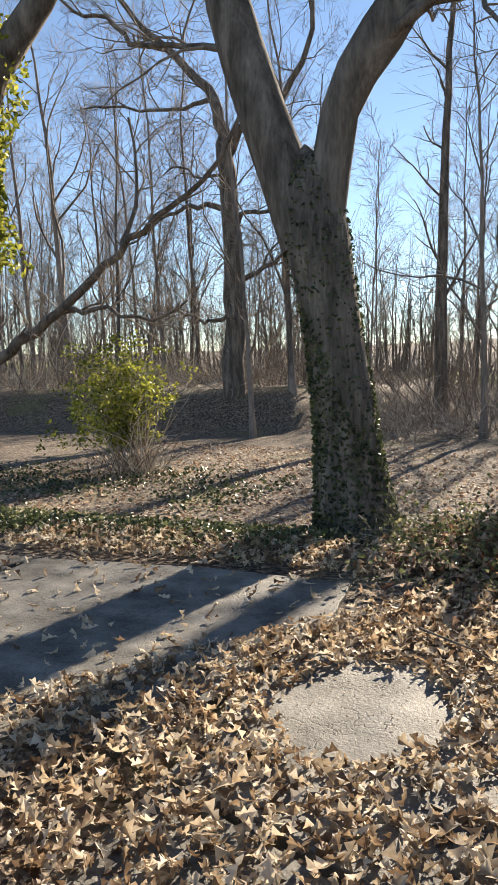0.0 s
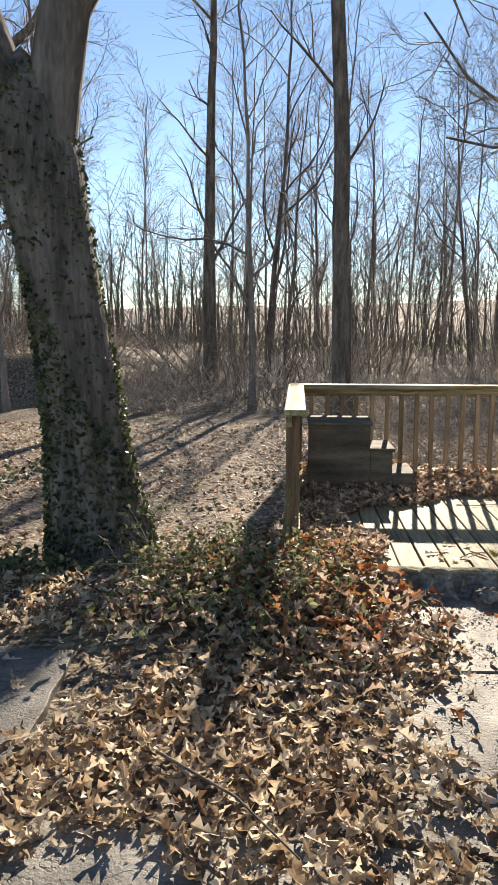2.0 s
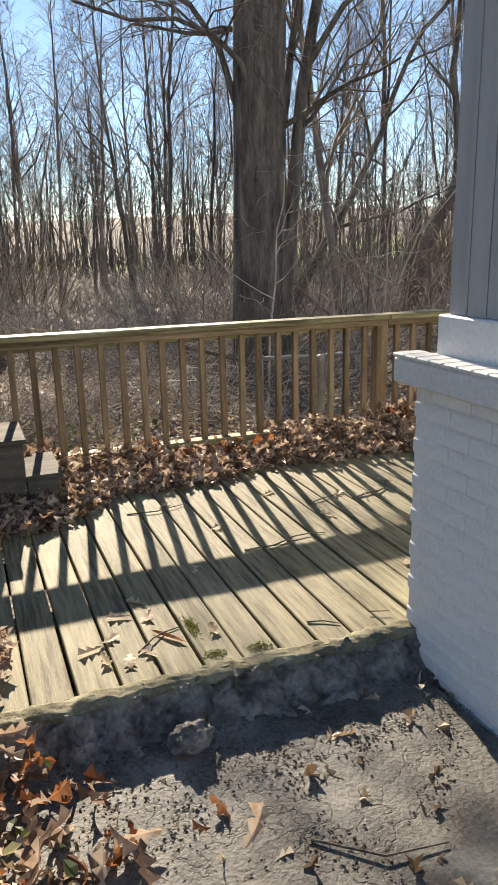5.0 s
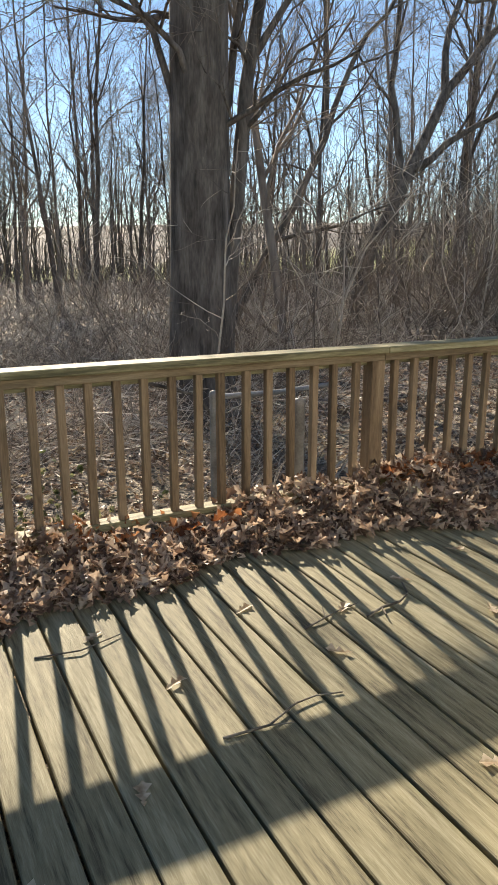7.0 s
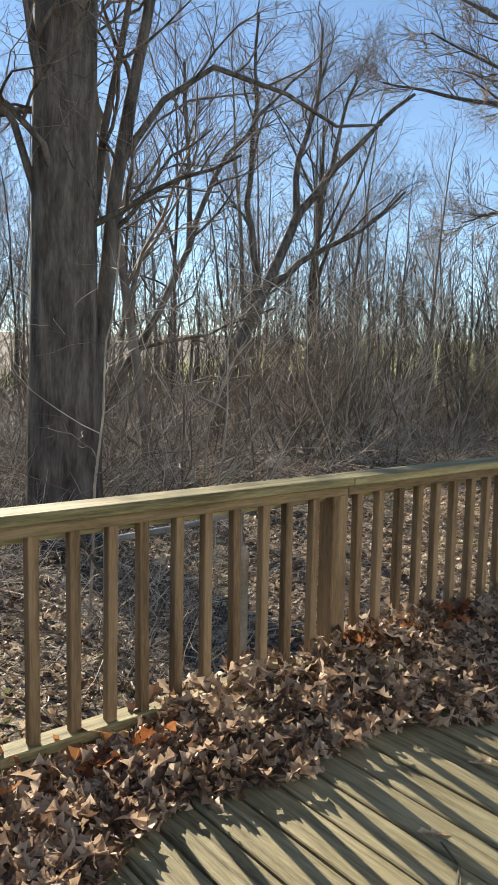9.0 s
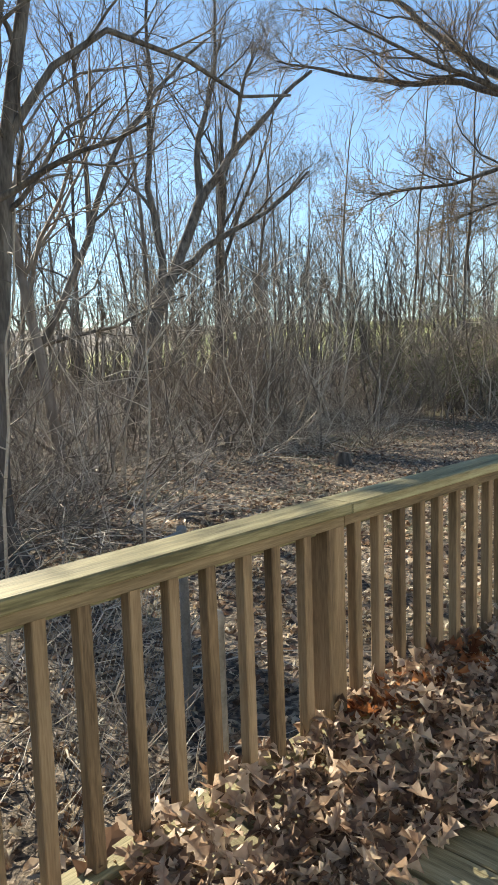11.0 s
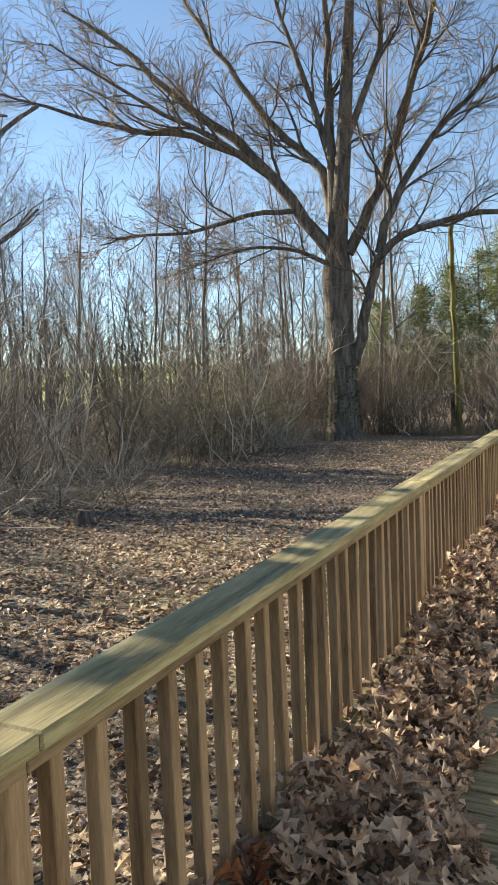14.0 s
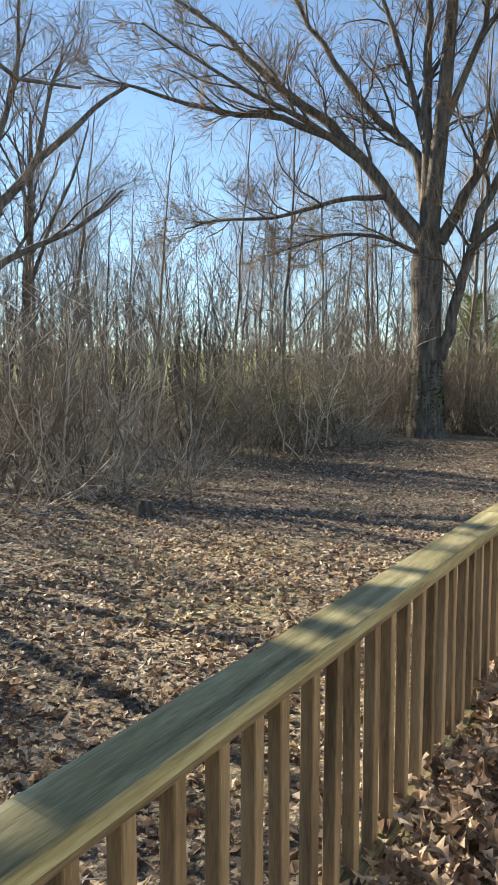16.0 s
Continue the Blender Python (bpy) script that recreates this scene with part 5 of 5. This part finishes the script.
# sprigs and rust-coloured leaves in the low bush by the railing post
n = 1000
cx_, cy_ = rl.normal(-3.65, 0.36, n), rl.normal(-2.95, 0.42, n)
scatter("groundcover", np.stack([cx_, cy_, gz(cx_, cy_) + rl.uniform(0.04, 0.24, n)], 1), rl.uniform(0.025, 0.055, n), 0.8, TINY, SPRIG, 217, tag=("low bush of small dull leaves by the railing post", "groundcover", "", "stuff"))
n = 240
cx_, cy_ = rl.normal(-3.25, 0.3, n), rl.normal(-2.9, 0.35, n)
scatter("rust_leaves", np.stack([cx_, cy_, gz(cx_, cy_) + rl.uniform(0.06, 0.2, n)], 1), rl.uniform(0.06, 0.11, n), 0.8, OAK, LEAF_RUST, 218, tag=("rust-red oak leaves caught by the railing post", "leaves", "", "stuff"))

# leaves over the deck corner by the steps
n = 2200
cx_ = rl.uniform(-3.42, -2.75, n)
cy_ = rl.uniform(-2.65, -0.5, n)
ok = cx_ < -2.95 + 0.12 * np.sin(cy_ * 5) + 0.3 * ss((cy_ + 1.2) / 0.5)
cx_, cy_ = cx_[ok], cy_[ok]
scatter("corner_leaves", np.stack([cx_, cy_, rl.uniform(0.008, 0.06, len(cx_))], 1), rl.uniform(0.05, 0.11, len(cx_)), 0.42, OAK, LEAF_BROWN, 207, tag=("brown oak leaves over the deck corner by the steps", "leaves", "", "stuff"))

# single leaves lying on the deck
one = [(-1.74, -1.33), (-2.01, -1.78), (-2.32, -1.98), (-2.41, -2.07), (-2.3, -2.11), (-2.1, -2.31), (-2.48, -2.23), (-1.08, -2.11), (-2.56, -2.28), (-1.14, -1.4), (-0.94, -1.13), (-1.9, -0.89), (-0.55, -1.0), (-0.4, -1.4), (0.3, -1.1), (0.9, -0.95), (-0.1, -0.85), (-1.3, -0.95), (-2.52, -2.36), (-2.44, -2.40), (-2.36, -2.38)]
for i, (x, y) in enumerate(one):
    v, f = leaf_shape(rl, True, 0.098)
    v[:, 2] *= 0.4
    ob = solid("fallen_leaf", v, f, LEAF)
    tagged(ob, "curled dry oak leaf on the deck boards", "leaf", "leaves on the deck")
    ob.location = (x, y, 0.004 - float(v[:, 2].min()))
    ob.rotation_euler = (0, 0, rb.uniform(0, 6.28))

# single leaves lying uppermost in the litter and the drift
leaf_meshes = []
for k in range(8):
    v, f = OAK[k]
    me = bpy.data.meshes.new("leaf")
    me.from_pydata((v * 0.1).tolist(), [], f.tolist())
    me.materials.append(LEAF if k < 4 else LEAF_BROWN)
    leaf_meshes.append(me)
made = 0
while made < 150:
    x, y = rb.uniform(-5.2, -2.7), rb.uniform(-6.6, -3.4)
    if float(bare(np.array(x), np.array(y))) < 0.6:
        continue
    ob = new("leaf", leaf_meshes[made % 4])
    ob.parent = litter
    ob.location = (x, y, max(float(gz(x, y)), -0.14) + 0.075)
    ob.rotation_euler = (rb.uniform(-0.5, 0.5), rb.uniform(-0.5, 0.5), rb.uniform(0, 6.28))
    made += 1
for k in range(150):
    x, f = rb.uniform(-2.6, 2.6), rb.uniform(0.2, 1.0)
    ob = new("leaf", leaf_meshes[4 + k % 4])
    ob.parent = heap
    ob.location = (x, -0.6 * f, 0.19 * (1 - f) ** 0.8 * (1 - 0.55 * math.exp(-((x + 1.35) / 0.5) ** 2)) + 0.04)
    ob.rotation_euler = (rb.uniform(-0.6, 0.6), rb.uniform(-0.6, 0.6), rb.uniform(0, 6.28))

# crumbs of leaf and grit on the paving
n = 24000
cx_, cy_ = rl.uniform(-3.2, -1.4, n), rl.uniform(-5.4, -2.7, n)
clump = np.sin(cx_ * 9 + 2 * np.sin(cy_ * 7)) * np.sin(cy_ * 11 + 2 * np.sin(cx_ * 6)) + rl.normal(0, 0.2, n) + 0.9 * np.exp(-((cy_ + 2.85) / 0.15) ** 2)
ok = rl.random(n) < np.clip(1.2 * clump - 0.1, 0.03, 1)
cx_, cy_ = cx_[ok], cy_[ok]
scatter("leaf_crumbs", np.stack([cx_, cy_, np.full(len(cx_), -0.126)], 1), rl.uniform(0.004, 0.016, len(cx_)), 0.3, TINY, DEADWOOD, 210, tag=("broken leaf crumbs and dirt on the concrete", "debris", "", "stuff"))
n = 500
cx_, cy_ = rl.uniform(-4.7, -3.4, n), rl.uniform(-6.2, -4.7, n)
scatter("leaf_crumbs", np.stack([cx_, cy_, np.full(n, -0.137)], 1), rl.uniform(0.005, 0.016, n), 0.15, TINY, LEAF_BROWN, 211, tag=("broken leaf crumbs and dirt on the concrete", "debris", "", "stuff"))


def stick(pts, r, name="stick", label="thin dry fallen twig", twig=None):
    root = Tubes()
    root.add(pts, np.linspace(r, r * 0.5, len(pts)), 6)
    if twig:
        root.add(twig, np.linspace(r * 0.7, r * 0.4, len(twig)), 5)
    return tagged(root.make(name, DEADWOOD), label, "stick", "fallen sticks")


stick([(-0.89, -1.23, 0.006), (-0.80, -1.20, 0.012), (-0.70, -1.19, 0.012), (-0.62, -1.14, 0.01), (-0.58, -1.05, 0.014)], 0.007, label="short crooked fallen branch on the deck", twig=[(-0.80, -1.20, 0.012), (-0.83, -1.27, 0.02)])
stick([(-1.16, -1.20, 0.005), (-1.05, -1.17, 0.012), (-0.95, -1.13, 0.006), (-0.86, -1.12, 0.01)], 0.004, twig=[(-1.05, -1.17, 0.012), (-1.02, -1.10, 0.02)])
stick([(-1.72, -1.66, 0.005), (-1.57, -1.67, 0.008), (-1.44, -1.61, 0.01), (-1.36, -1.60, 0.008), (-1.27, -1.62, 0.006)], 0.0045, twig=[(-1.57, -1.67, 0.008), (-1.50, -1.70, 0.014)])
stick([(-2.13, -0.95, 0.005), (-1.97, -0.98, 0.01), (-1.80, -0.92, 0.006)], 0.004)
stick([(-1.75, -2.40, 0.005), (-1.69, -2.42, 0.008), (-1.64, -2.46, 0.006)], 0.004)
stick([(-1.50, -2.43, 0.012), (-1.42, -2.46, 0.012)], 0.003)
stick([(-2.40, -2.36, 0.005), (-2.33, -2.30, 0.016), (-2.28, -2.26, 0.008), (-2.21, -2.24, 0.006)], 0.004)
stick([(-0.35, -1.75, 0.005), (-0.2, -1.68, 0.008), (-0.02, -1.66, 0.006)], 0.004)
stick([(-2.15, -3.25, -0.122), (-2.0, -3.38, -0.115), (-1.82, -3.40, -0.12)], 0.004)
stick([(-3.9, -4.5, -0.05), (-3.6, -4.75, -0.04), (-3.4, -5.0, -0.05)], 0.006)
stick([(-0.6, 3.0, 0.33), (-0.2, 3.0, 0.22), (0.2, 3.0, 0.09), (0.5, 3.05, -0.4), (0.6, 3.05, -0.95)], 0.022, "fallen_branch", "pale broken branch caught in the brush")
for x, y, sx_m, sy_m, n in ((-2.17, -2.25, 0.012, 0.04, 260), (-2.15, -2.475, 0.022, 0.014, 120), (-1.99, -2.485, 0.022, 0.012, 120)):
    q = np.stack([rl.normal(x, sx_m, n), rl.normal(y, sy_m, n), rl.uniform(0.003, 0.007, n)], 1)
    scatter("moss_patch", q, rl.uniform(0.005, 0.012, n), 0.4, TINY, MOSS, 430 + n, tag=("small yellow-green moss patch on the deck", "moss", "", "stuff"))

v, f = leaf_shape(rl, False, 0.17)
v[:, 1] *= 0.25
v[:, 2] *= 0.25
strip = solid("bark_strip", v, f, LEAF_RUST)
strip.location, strip.rotation_euler = (-2.27, -2.3, 0.006 - float(v[:, 2].min())), (0, 0, 2.2)
tagged(strip, "rust-red curled strip of bark on the deck", "bark")
# fine rooty weeds at the foot of the forked oak and by the railing post
for k, (x, y, s) in enumerate(((-4.35, -2.15, 0.30), (-4.1, -2.6, 0.26), (-3.75, -2.75, 0.26), (-3.3, -3.05, 0.22), (-3.55, -2.45, 0.24), (-3.2, -2.75, 0.2), (-3.95, -2.95, 0.24), (-3.6, -3.2, 0.22), (-4.4, -2.6, 0.2), (-2.5, 0.7, 0.42), (-2.0, 0.5, 0.4), (-1.6, 0.9, 0.45), (-2.2, 1.5, 0.5), (-1.2, 0.5, 0.34), (-2.9, 1.2, 0.45), (-1.5, 1.8, 0.45))):
    weed = thing("weed_clump", "thin dry weed stems with a few small leaves", "weeds", (x, y, float(gz(x, y))), "weeds by the paving and railing")
    tt = brush_mesh(400 + k, 16, 2.0, 0.7)
    tt.make("stem", BRUSH, weed, smooth=False)
    q = np.concatenate(tt.v)
    pick = q[np.random.default_rng(k).integers(0, len(q), 420)]
    scatter("foliage", pick, np.random.default_rng(k).uniform(0.08, 0.19, 420), 0.8, TINY, SPRIG, 420 + k, weed)
    weed.scale = (s, s, s)
